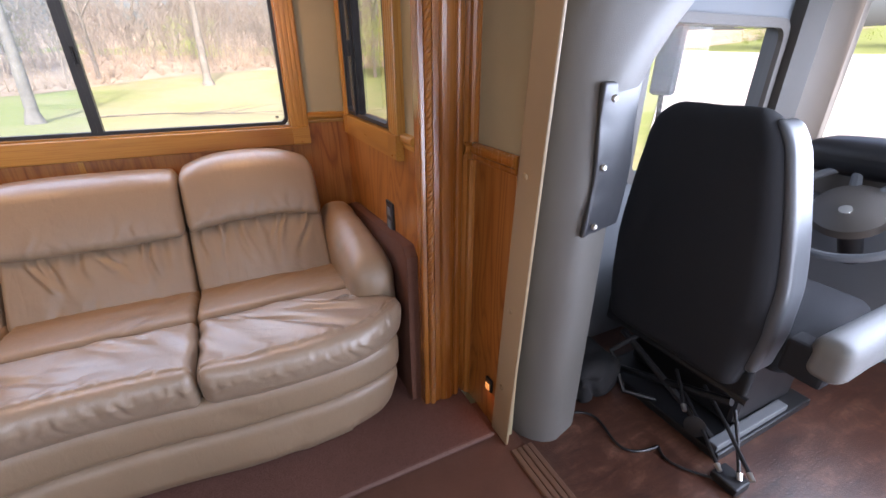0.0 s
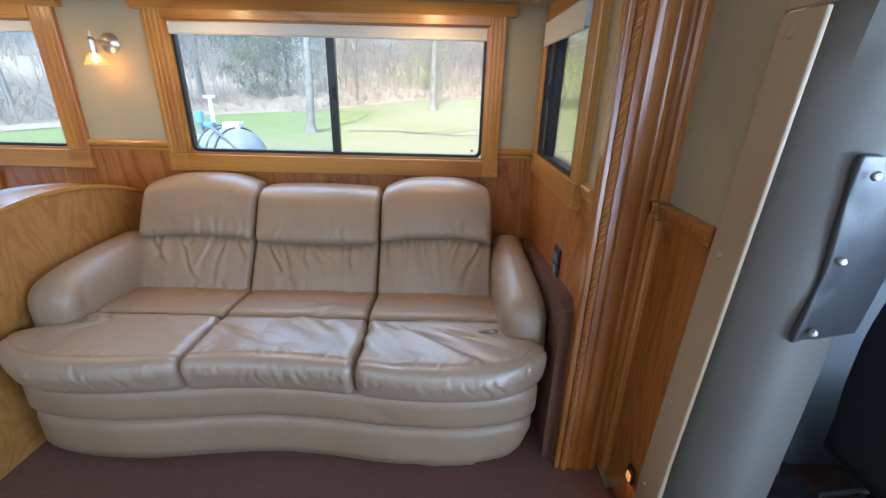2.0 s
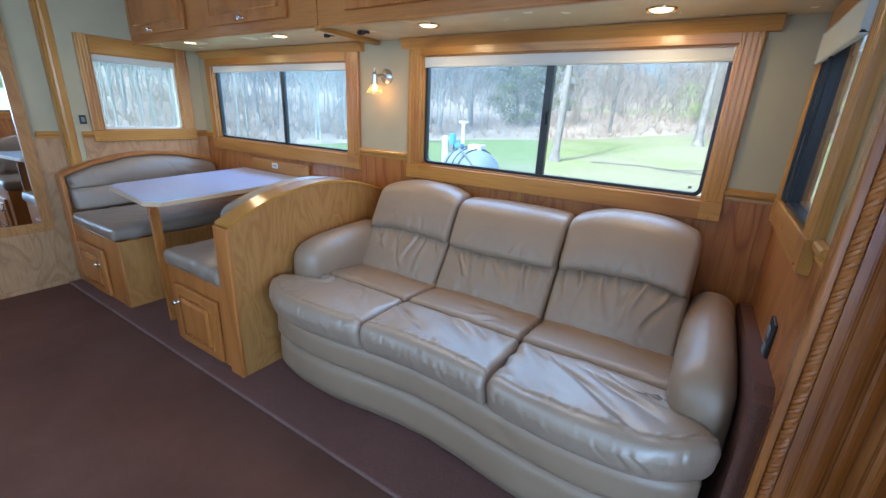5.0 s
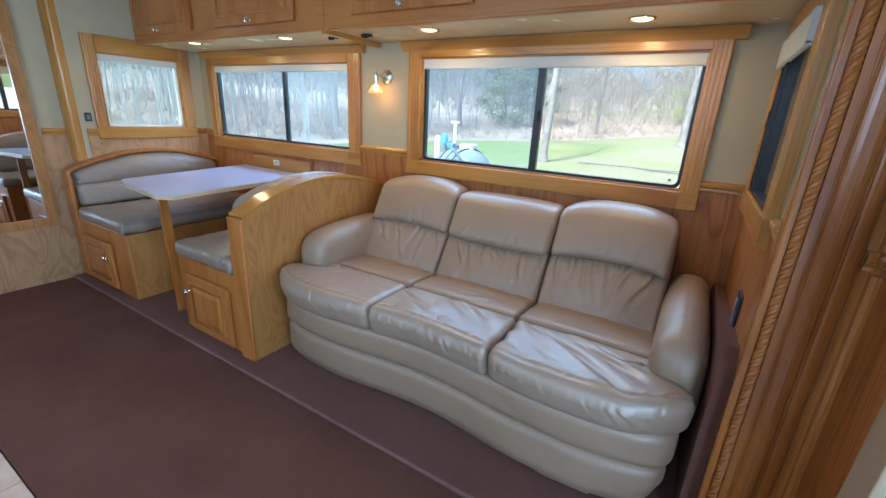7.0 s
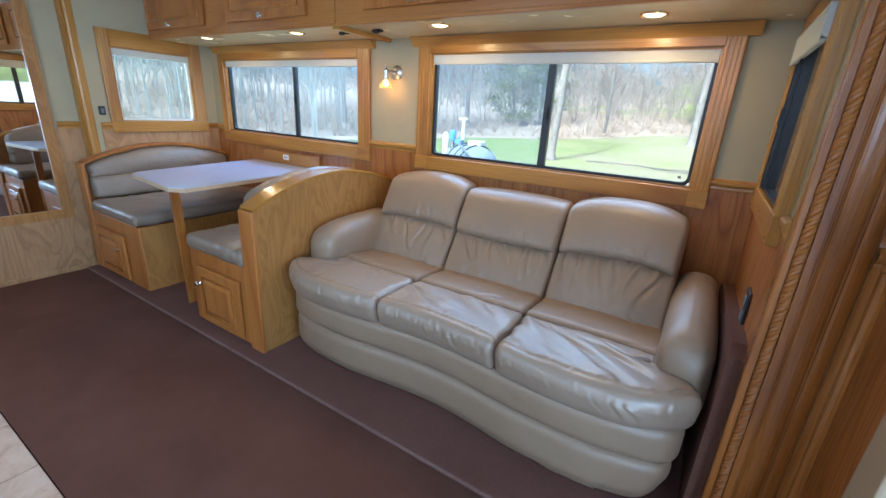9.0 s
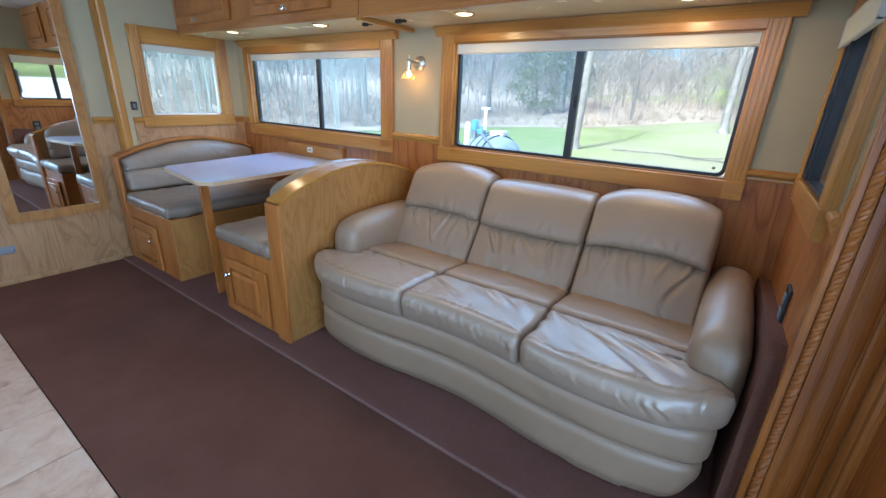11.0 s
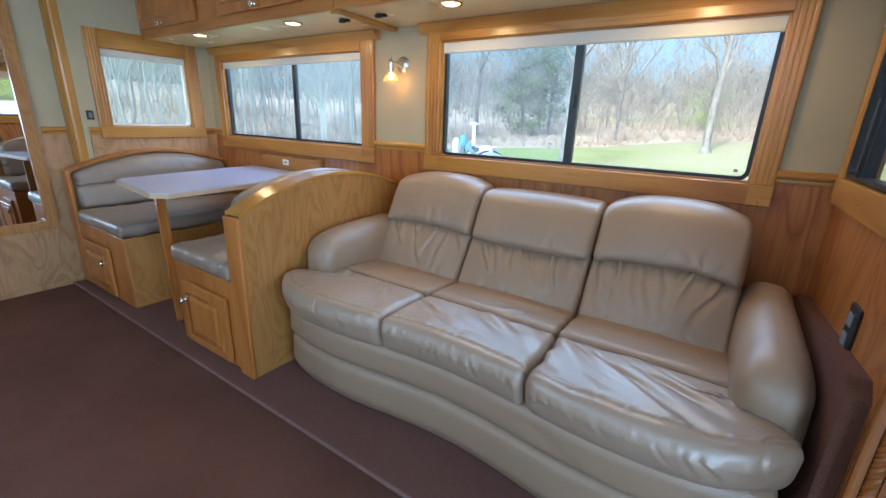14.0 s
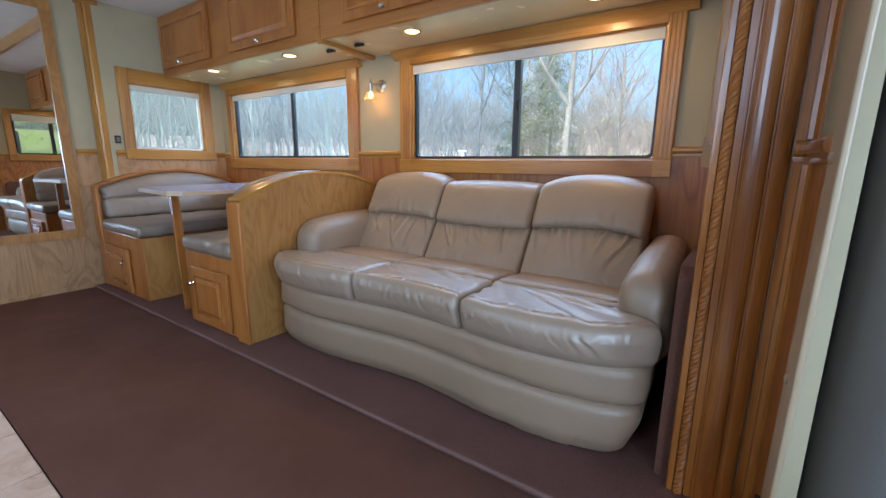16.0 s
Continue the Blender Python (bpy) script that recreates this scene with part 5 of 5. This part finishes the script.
structure("drive", drive, soil("pale_gravel", ((0.46, 0.44, 0.40), (0.54, 0.52, 0.48), (0.60, 0.58, 0.54)), 0.8), "pale gravel drive beside the cab", "drive")
litter_vs, litter_fs = [], []
EDGE = lambda x: 31 + 2.2 * noise.noise(Vector((x * 0.08, 1.7, 0))) + 9 * max(0.0, min(1.0, (x + 11) / 7)) + 6 * max(0.0, min(1.0, (x + 6) / 10)) - (25 * min(1, (-14 - x) / 9) if x < -14 else 0)
xs = [-200, -150, -120] + [-90 + 2.5 * i for i in range(57)] + [60, 80, 120]
ks = [0, 1.5, 4, 8, 14, 22, 30, 40, 52, 66, 82, 100, 120, 330]
for x in xs:
    for k in ks:
        y = EDGE(x) + k
        litter_vs.append((x, y, ground_z(x, y) + (0.03 if k == 0 else 0.07)))
for i in range(len(xs) - 1):
    for j in range(len(ks) - 1):
        a = i * len(ks) + j
        litter_fs.append((a, a + len(ks), a + len(ks) + 1, a + 1))
me = bpy.data.meshes.new("woodland_floor")
me.from_pydata(litter_vs, [], litter_fs)
me.materials.append(leaf_litter)
tagged(new("woodland_floor", me), "brown leaf litter under the bare woods", "ground", kind="structure")


def limb_segments(rnd, base, height, radius, depth, spread=0.5, lean=None):
    """Segments of a bare tree: (from, to, radius at both ends)."""
    out = []

    def grow(p, d, length, r, level):
        steps = 5 if level == 0 else 3
        q = p
        for s in range(steps):
            wander = 0.025 if lean and not level else 0.07 + 0.05 * level
            d2 = (d + Vector((rnd.gauss(0, wander), rnd.gauss(0, wander), 0.05 if level else 0.0))).normalized()
            e = q + d2 * length / steps
            r2 = r * (1 - 0.62 * (s + 1) / steps)
            out.append((q.copy(), e.copy(), r * (1 - 0.62 * s / steps), r2))
            if level < depth and (s >= (1 if level == 0 else 0)):
                for _ in range(2 if level < 2 else 1 + (rnd.random() < 0.6)):
                    side = Vector((rnd.gauss(0, 1), rnd.gauss(0, 1), rnd.uniform(0.1, 0.9))).normalized()
                    grow(e, (d2 * (1 - spread) + side * spread * 1.3).normalized(), length * rnd.uniform(0.38, 0.58), r2 * 0.62, level + 1)
            q, d = e, d2

    start = (lean, 0) if lean else (rnd.gauss(0, 0.04), rnd.gauss(0, 0.04))
    grow(Vector(base), Vector((*start, 1)).normalized(), height, radius, 0)
    return out


def segments_mesh(name, segs, material, sides=4, least=None):
    n = len(segs)
    A = np.array([[*a] for a, b, r, s in segs])
    thin = 0.0 if least is None else least
    B = np.array([[*b] for a, b, r, s in segs])
    R = np.maximum(np.array([[r, s] for a, b, r, s in segs]), thin)
    D = B - A
    D /= np.maximum(np.linalg.norm(D, axis=1, keepdims=True), 1e-6)
    ref = np.where(np.abs(D[:, 2:3]) > 0.9, np.array([[1.0, 0, 0]]), np.array([[0, 0, 1.0]]))
    U = np.cross(D, ref)
    U /= np.linalg.norm(U, axis=1, keepdims=True)
    W = np.cross(D, U)
    vs = np.zeros((n, 2 * sides, 3))
    for k in range(sides):
        o = U * math.cos(2 * math.pi * k / sides) + W * math.sin(2 * math.pi * k / sides)
        vs[:, k] = A + o * R[:, :1]
        vs[:, sides + k] = B + o * R[:, 1:]
    idx = np.arange(n)[:, None] * 2 * sides
    fs = []
    for k in range(sides):
        k2 = (k + 1) % sides
        fs.append(np.concatenate([idx + k, idx + k2, idx + sides + k2, idx + sides + k], axis=1))
    me = bpy.data.meshes.new(name)
    me.from_pydata(vs.reshape(-1, 3).tolist(), [], np.concatenate(fs).tolist())
    me.materials.append(material)
    return me


def bare_tree(x, y, h, r, seed, label, depth=3, lean=None):
    rnd = random.Random(seed)
    z = ground_z(x, y) - 0.05
    t = thing("bare_tree", (x, y, z), label, "tree", "lawn trees")
    segs = limb_segments(rnd, (x, y, z), h, r, depth, 0.5, lean)
    flare_ = [(Vector((x, y, z)), Vector((x, y, z + 0.5)), r * 1.7, r * 1.02)]
    big = [s for s in segs if s[2] > r * 0.25] + flare_
    small = [s for s in segs if s[2] <= r * 0.25]
    for nm, ss, m_, sd in (("trunk", big, bark, 8), ("crown", small, twig, 4)):
        ob = new(nm, segments_mesh(nm, ss, m_, sd))
        ob.parent = t
        ob.matrix_parent_inverse = t.matrix_basis.inverted()
        ob.data.shade_smooth()
    return t


bare_tree(-6.65, 21.2, 12, 0.215, 3, "tall bare grey-barked tree standing on the lawn", lean=0.035)
bare_tree(-1.05, 36.0, 12, 0.27, 8, "bare grey tree at the lawn's far side", lean=-0.02)
bare_tree(-8.1, 40.0, 10, 0.15, 12, "slim forked bare tree at the lawn's far side", lean=0.04)
bare_tree(-20.0, 36.0, 14, 0.22, 21, "bare grey tree at the edge of the woods")
bare_tree(-33.0, 17.5, 15, 0.20, 31, "bare grey tree at the edge of the woods")
bare_tree(-14.0, 68.0, 15, 0.30, 44, "bare grey tree at the edge of the woods")
bare_tree(-26.0, 26.0, 13, 0.17, 61, "slim bare tree at the edge of the woods")

# the woods: several hundred bare stems, far off
segs, stems = [], []
for i in range(320):
    u = rg.random()
    if u < 0.55:
        x = rg.uniform(-62, 24)
        y = EDGE(x) + 2 + rg.random() ** 1.3 * 30
    else:
        x = rg.uniform(-60, -17)
        y = EDGE(x) + 1 + rg.random() * 30
    if abs(x / y + 0.355) < 0.022:
        continue
    if x < -19:
        tall = (8, 13) if rg.random() < 0.45 else (4, 7)
        stems += limb_segments(rg, (x, y, ground_z(x, y)), rg.uniform(*tall), rg.uniform(0.04, 0.085), 2, 0.36, rg.choice((-0.05, 0.02, 0.05)))
    else:
        tall = (6, 9) if rg.random() < 0.2 else (2.5, 5)
        segs += limb_segments(rg, (x, y, ground_z(x, y)), rg.uniform(*tall), rg.uniform(0.022, 0.055), 3, 0.55)
tagged(new("woods", segments_mesh("woods", segs, twig, 3, 0.012)), "grey leafless woods beyond the lawn", "woods", kind="stuff")
tagged(new("woods", segments_mesh("woods", stems, hazed_stem, 4, 0.012)), "straight-stemmed woods close beside the dinette windows, haze painted as pale bark", "woods", kind="stuff")
segs = []
for i in range(420):
    if i % 3:
        x = rg.uniform(-110, 40)
        y = 66 + rg.random() * 50
    else:
        x, y = rg.uniform(-120, -72), rg.uniform(-10, 70)
    if y > 0 and abs(x / y + 0.355) < 0.022 and y < 64:
        continue
    tall = (4, 8) if x < -34 else ((7, 10) if rg.random() < 0.12 else (3, 6))
    segs += limb_segments(rg, (x, y, ground_z(x, y)), rg.uniform(*tall), rg.uniform(0.05, 0.11), 3, 0.55)
tagged(new("woods", segments_mesh("woods", segs, twig, 3, 0.022)), "hazy far belt of leafless woods", "woods", kind="stuff")
segs = []
for i in range(1500):
    x = rg.uniform(-66, 24)
    y = EDGE(x) + 0.6 + rg.random() ** 1.4 * 30
    z = ground_z(x, y)
    tall = rg.uniform(0.35, 0.8) * (1 + 0.9 * (rg.random() < 0.3)) * min(1.0, 0.45 + (y - EDGE(x)) * 0.08)
    for _ in range(9):
        d = Vector((rg.gauss(0, 0.55), rg.gauss(0, 0.55), rg.uniform(0.5, 1.7)))
        e = Vector((x, y, z)) + d * tall
        segs.append((Vector((x, y, z)), e, 0.017, 0.007))
        segs.append((e, e + Vector((rg.gauss(0, 0.3), rg.gauss(0, 0.3), rg.uniform(0.1, 0.6))) * tall, 0.007, 0.004))
thicket = []
for i in range(1500):
    x, y = rg.uniform(-95, 45), 52 + rg.random() * 60
    p, top = Vector((x, y, ground_z(x, y))), rg.uniform(1.5, 4.5)
    for k in range(4):
        q = p + Vector((rg.gauss(0, 0.35), rg.gauss(0, 0.35), top * rg.uniform(0.6, 1.0)))
        thicket.append((p.copy(), q, 0.045, 0.02))
        thicket.append((p.lerp(q, 0.6), p.lerp(q, 0.6) + Vector((rg.gauss(0, 0.8), rg.gauss(0, 0.8), top * 0.3)), 0.025, 0.012))
tagged(new("thicket", segments_mesh("thicket", thicket, twig, 3)), "pale leafless thicket far behind the lawn", "brush", kind="stuff")
tagged(new("brush", segments_mesh("brush", segs, leaf_litter, 3)), "dry brown brush along the wood's edge", "brush", kind="stuff")


def leafy(name, x, y, h, spread, material, seed, label, n=5000, size=0.16, low=0.2):
    rnd = random.Random(seed)
    z = ground_z(x, y)
    t = thing(name, (x, y, z), label, "tree")
    segs = limb_segments(rnd, (x, y, z), h, 0.16, 2, 0.55)
    tr = new("trunk", segments_mesh("trunk", segs, bark, 6))
    clumps = [(x + rnd.gauss(0, spread * 0.45), y + rnd.gauss(0, spread * 0.45), z + h * rnd.uniform(low, 1.0), rnd.uniform(0.6, 1.3)) for _ in range(80)]
    vs, fs = [], []
    for i in range(n):
        cx_, cy_, cz_, cr = clumps[rnd.randrange(len(clumps))]
        c = Vector((cx_ + rnd.gauss(0, cr * 0.55), cy_ + rnd.gauss(0, cr * 0.55), cz_ + rnd.gauss(0, cr * 0.38)))
        u = Vector((rnd.gauss(0, 1), rnd.gauss(0, 1), rnd.gauss(0, 1))).normalized()
        w_ = u.orthogonal().normalized()
        s = size * rnd.uniform(0.5, 1.2)
        k = len(vs)
        vs += [c - u * s * 0.5, c + w_ * s * 0.25, c + u * s * 0.5, c - w_ * s * 0.25]
        fs.append((k, k + 1, k + 2, k + 3))
    me = bpy.data.meshes.new("crown")
    me.from_pydata([tuple(v) for v in vs], [], fs)
    me.materials.append(material)
    cr_ = new("crown", me)
    for o in (tr, cr_):
        o.parent = t
        o.matrix_parent_inverse = t.matrix_basis.inverted()
    return t


leafy("evergreen_tree", -16.9, 40.0, 11, 4.0, needle, 5, "olive-green evergreen at the wood's edge", 11000, 0.20, 0.04)
leafy("evergreen_tree", -15.0, 42.0, 13, 2.4, needle, 15, "tall dark evergreen among the bare woods", 7000, 0.20, 0.14)
leafy("leafing_tree", 12.0, 38.0, 9, 6.0, spring_leaf, 25, "yellow-green tree in spring leaf beyond the lawn", 15000, 0.17, 0.1)
leafy("leafing_tree", 17.5, 40.0, 8, 6.0, spring_leaf, 35, "yellow-green tree in spring leaf beyond the lawn", 13000, 0.17, 0.05)
for lx, ly, lh in ((64.0, 6.0, 9), (70.0, 20.0, 10), (66.0, 36.0, 8)):
    leafy("leafing_tree", lx, ly, lh, 7.0, spring_leaf, int(lx * 3), "yellow-green tree in spring leaf beyond the lawn", 12000, 0.2, 0.12)
leafy("leafing_tree", -2.6, 58.0, 4, 3.0, spring_leaf, 45, "low green shrub at the far lawn edge", 5000, 0.14, 0.05)

# far houses
wall_white = plain("white_siding", (0.36, 0.35, 0.34), 0.6)
roof_grey = plain("grey_shingles", (0.40, 0.38, 0.37), 0.8)
win_dark = plain("dark_house_glass", (0.22, 0.23, 0.24), 0.2)
for x, y, w_, d_, h_ in ((-21.5, 62.0, 3.2, 6.0, 2.6),):
    z = ground_z(x, y) + 1.5
    hs = thing("house", (x, y, z), "distant white-sided house with a grey gable roof", "house")
    part("wall", rbox((x - w_ / 2, y, z - 1.6), (x + w_ / 2, y + d_, z + h_)), wall_white, hs)
    if w_ < 8:
        part("gable", prism([(x - w_ / 2, z + h_), (x + w_ / 2, z + h_), (x, z + h_ + 2.0)], y, y + d_, lambda p, q, s: (p, s, q)), wall_white, hs)
        part("roof", prism([(x - w_ / 2 - 0.3, z + h_ - 0.2), (x, z + h_ + 2.05), (x + w_ / 2 + 0.3, z + h_ - 0.2), (x + w_ / 2 + 0.3, z + h_), (x, z + h_ + 2.3), (x - w_ / 2 - 0.3, z + h_)], y - 0.2, y + d_ + 0.2, lambda p, q, s: (p, s, q)), roof_grey, hs)
    else:
        part("roof", prism([(y - 0.4, z + h_), (y + d_ + 0.4, z + h_), (y + d_ / 2, z + h_ + 2.6)], x - w_ / 2 - 0.3, x + w_ / 2 + 0.3, lambda p, q, s: (s, p, q)), roof_grey, hs)
    for i in range(1 if w_ < 8 else 3):
        wx = x - w_ / 2 + (i + 0.5) * w_ / (1 if w_ < 8 else 3)
        part("window", rbox((wx - 0.45, y - 0.05, z + 1.0), (wx + 0.45, y + 0.02, z + 2.2)), win_dark, hs)

# fallen branch on the grass
fb = limb_segments(random.Random(5), (0, 0, 0), 6.0, 0.04, 1, 0.5)
turn = Matrix.Translation((-4.9, 21.6, ground_z(-5, 21.6) + 0.12)) @ Euler((0, radians(86), radians(12))).to_matrix().to_4x4()
fb = [(turn @ a, turn @ b, r, s) for a, b, r, s in fb]
fb = [(Vector((a.x, a.y, max(a.z, ground_z(a.x, a.y)) * 0.3 + 0.7 * (ground_z(a.x, a.y) + 0.1))), Vector((b.x, b.y, max(b.z, ground_z(b.x, b.y)) * 0.3 + 0.7 * (ground_z(b.x, b.y) + 0.1))), r, s) for a, b, r, s in fb]
tagged(new("fallen_branch", segments_mesh("fallen_branch", fb, fallen_bark, 5)), "bare fallen branch lying on the lawn", "branch")

# pale tank with fittings on a frame just outside
tank_white = plain("tank_paint", (0.24, 0.27, 0.31), 0.35, vary=0.3, scale=5.0)
tank_blue = plain("blue_paint", (0.10, 0.28, 0.55), 0.4)
tx, ty = -2.43, 4.75
tk = thing("storage_tank", (tx, ty, GZ), "pale round storage tank with a blue canister on steel frame", "tank")
part("shell", lathe([(0.0, 0.42), (0.12, 0.41), (0.22, 0.36), (0.27, 0.27), (0.288, 0.14), (0.29, 0.0), (0.288, -0.14), (0.27, -0.27), (0.16, -0.40), (0.0, -0.42)], (tx + 0.06, ty, 0.475), (0.85, -0.5, 0.0), 28), tank_white, tk, "", True)
for d in (-0.14, 0.02, 0.17):
    ax_ = Vector((0.85, -0.5, 0.0)).normalized()
    sd = Vector((0.5, 0.85, 0.0)).normalized()
    c0 = Vector((tx + 0.06, ty, 0.475)) + ax_ * d
    part("strap", tube([c0 + (sd * math.cos(a) + Vector((0, 0, 1)) * math.sin(a)) * 0.291 for a in [2 * math.pi * k / 30 for k in range(31)]], 0.011, 6, caps=False), black_metal, tk, "black strap round the tank", True)
part("hatch", rbox((tx + 0.06, ty - 0.10, 0.745), (tx + 0.24, ty + 0.06, 0.815), 0.015), white_plastic, tk)
part("stand_pipe", join(tube([(tx - 0.10, ty + 0.05, 0.70), (tx - 0.10, ty + 0.05, 1.06)], 0.022, 10), rbox((tx - 0.155, ty + 0.02, 1.055), (tx - 0.045, ty + 0.08, 1.085), 0.008)), white_plastic, tk)
part("canister", lathe([(0.0, 0.0), (0.042, 0.0), (0.045, 0.10), (0.035, 0.125), (0.0, 0.13)], (tx - 0.22, ty, 0.80), (0, 0, 1), 16), tank_blue, tk, "blue canister", True)
part("cylinder", lathe([(0.0, 0.0), (0.042, 0.0), (0.042, 0.30), (0.025, 0.34), (0.0, 0.345)], (tx - 0.33, ty, 0.55), (0, 0, 1), 16), white_plastic, tk, "white upright cylinder", True)
part("valve", join(rbox((tx - 0.16, ty - 0.06, 0.76), (tx - 0.04, ty + 0.0, 0.81), 0.01), tube([(tx - 0.10, ty - 0.03, 0.70), (tx - 0.10, ty - 0.03, 0.86)], 0.014, 8)), tank_blue, tk)
part("hose", tube([(tx - 0.06, ty - 0.05, 0.80), (tx + 0.06, ty - 0.30, 0.78), (tx + 0.24, ty - 0.36, 0.66), (tx + 0.40, ty - 0.34, 0.46), (tx + 0.42, ty - 0.30, 0.22)], 0.016, 8), dash_grey, tk, "", True)
part("deck", rbox((tx - 0.42, ty - 0.35, 0.14), (tx + 0.45, ty + 0.35, 0.185), 0.01), dash_grey, tk)
part("pedestal", rbox((tx - 0.05, ty - 0.15, 0.18), (tx + 0.30, ty + 0.15, 0.215), 0.02), dash_grey, tk)
part("cylinder_post", rbox((tx - 0.36, ty - 0.03, 0.18), (tx - 0.30, ty + 0.03, 0.552), 0.005), dash_grey, tk)
part("canister_post", rbox((tx - 0.245, ty - 0.03, 0.18), (tx - 0.195, ty + 0.03, 0.80), 0.005), dash_grey, tk)
for a, b in ((-0.38, -0.30), (0.41, -0.30), (-0.38, 0.30), (0.41, 0.30)):
    part("frame_leg", rbox((tx + a - 0.025, ty + b - 0.025, GZ - 0.1), (tx + a + 0.025, ty + b + 0.025, 0.14), 0.004), dash_grey, tk)


# ---- floor tiles: pieces ----
def tile_material():
    k = Nodes("beige_slate_tile")
    v = k.coords((1, 1, 1))
    shift = k.n("ObjectInfo").outputs["Random"]
    v = k.n("VectorMath", {0: v, 1: k.n("CombineXYZ", {0: k.math("MULTIPLY", shift, 20.0), 1: k.math("MULTIPLY", shift, 7.0), 2: 0.0}).outputs[0]}, operation="ADD").outputs[0]
    a, b = k.noise(v, 9.0, 6.0, 0.65, 0.6), k.noise(v, 90.0, 4.0)
    c = k.ramp(a, [(0.28, (0.38, 0.235, 0.165)), (0.45, (0.58, 0.40, 0.285)), (0.62, (0.66, 0.49, 0.37)), (0.8, (0.52, 0.39, 0.31))])
    c = k.mix(0.25, c, k.ramp(shift, [(0.0, (0.75, 0.72, 0.70)), (1.0, (1, 1, 1))]), "MULTIPLY")
    return k.bsdf(col=c, rough=k.math("ADD", k.math("MULTIPLY", b, 0.25), 0.25), normal=k.bump(a, 0.25, 0.004))


tile_mat = tile_material()
tiles = tagged(new("tile_floor"), "beige mottled ceramic floor tiles in straight rows", "floor", kind="structure")
S = 0.305
G = 0.004
bm = rbox((-S / 2 + G / 2, -S / 2 + G / 2, -0.011), (S / 2 - G / 2, S / 2 - G / 2, 0.0), 0.002, seg=1)
tile_me = bpy.data.meshes.new("tile")
bm.to_mesh(tile_me)
bm.free()
tile_me.materials.append(tile_mat)
for i in range(13):
    for j in range(5):
        x, y = WALL_R + S / 2 + i * S, 0.130 - S / 2 - j * S
        if x > 0.66:
            continue
        o = new("tile", tile_me)
        o.parent = tiles
        o.location = (x, y, 0.0)
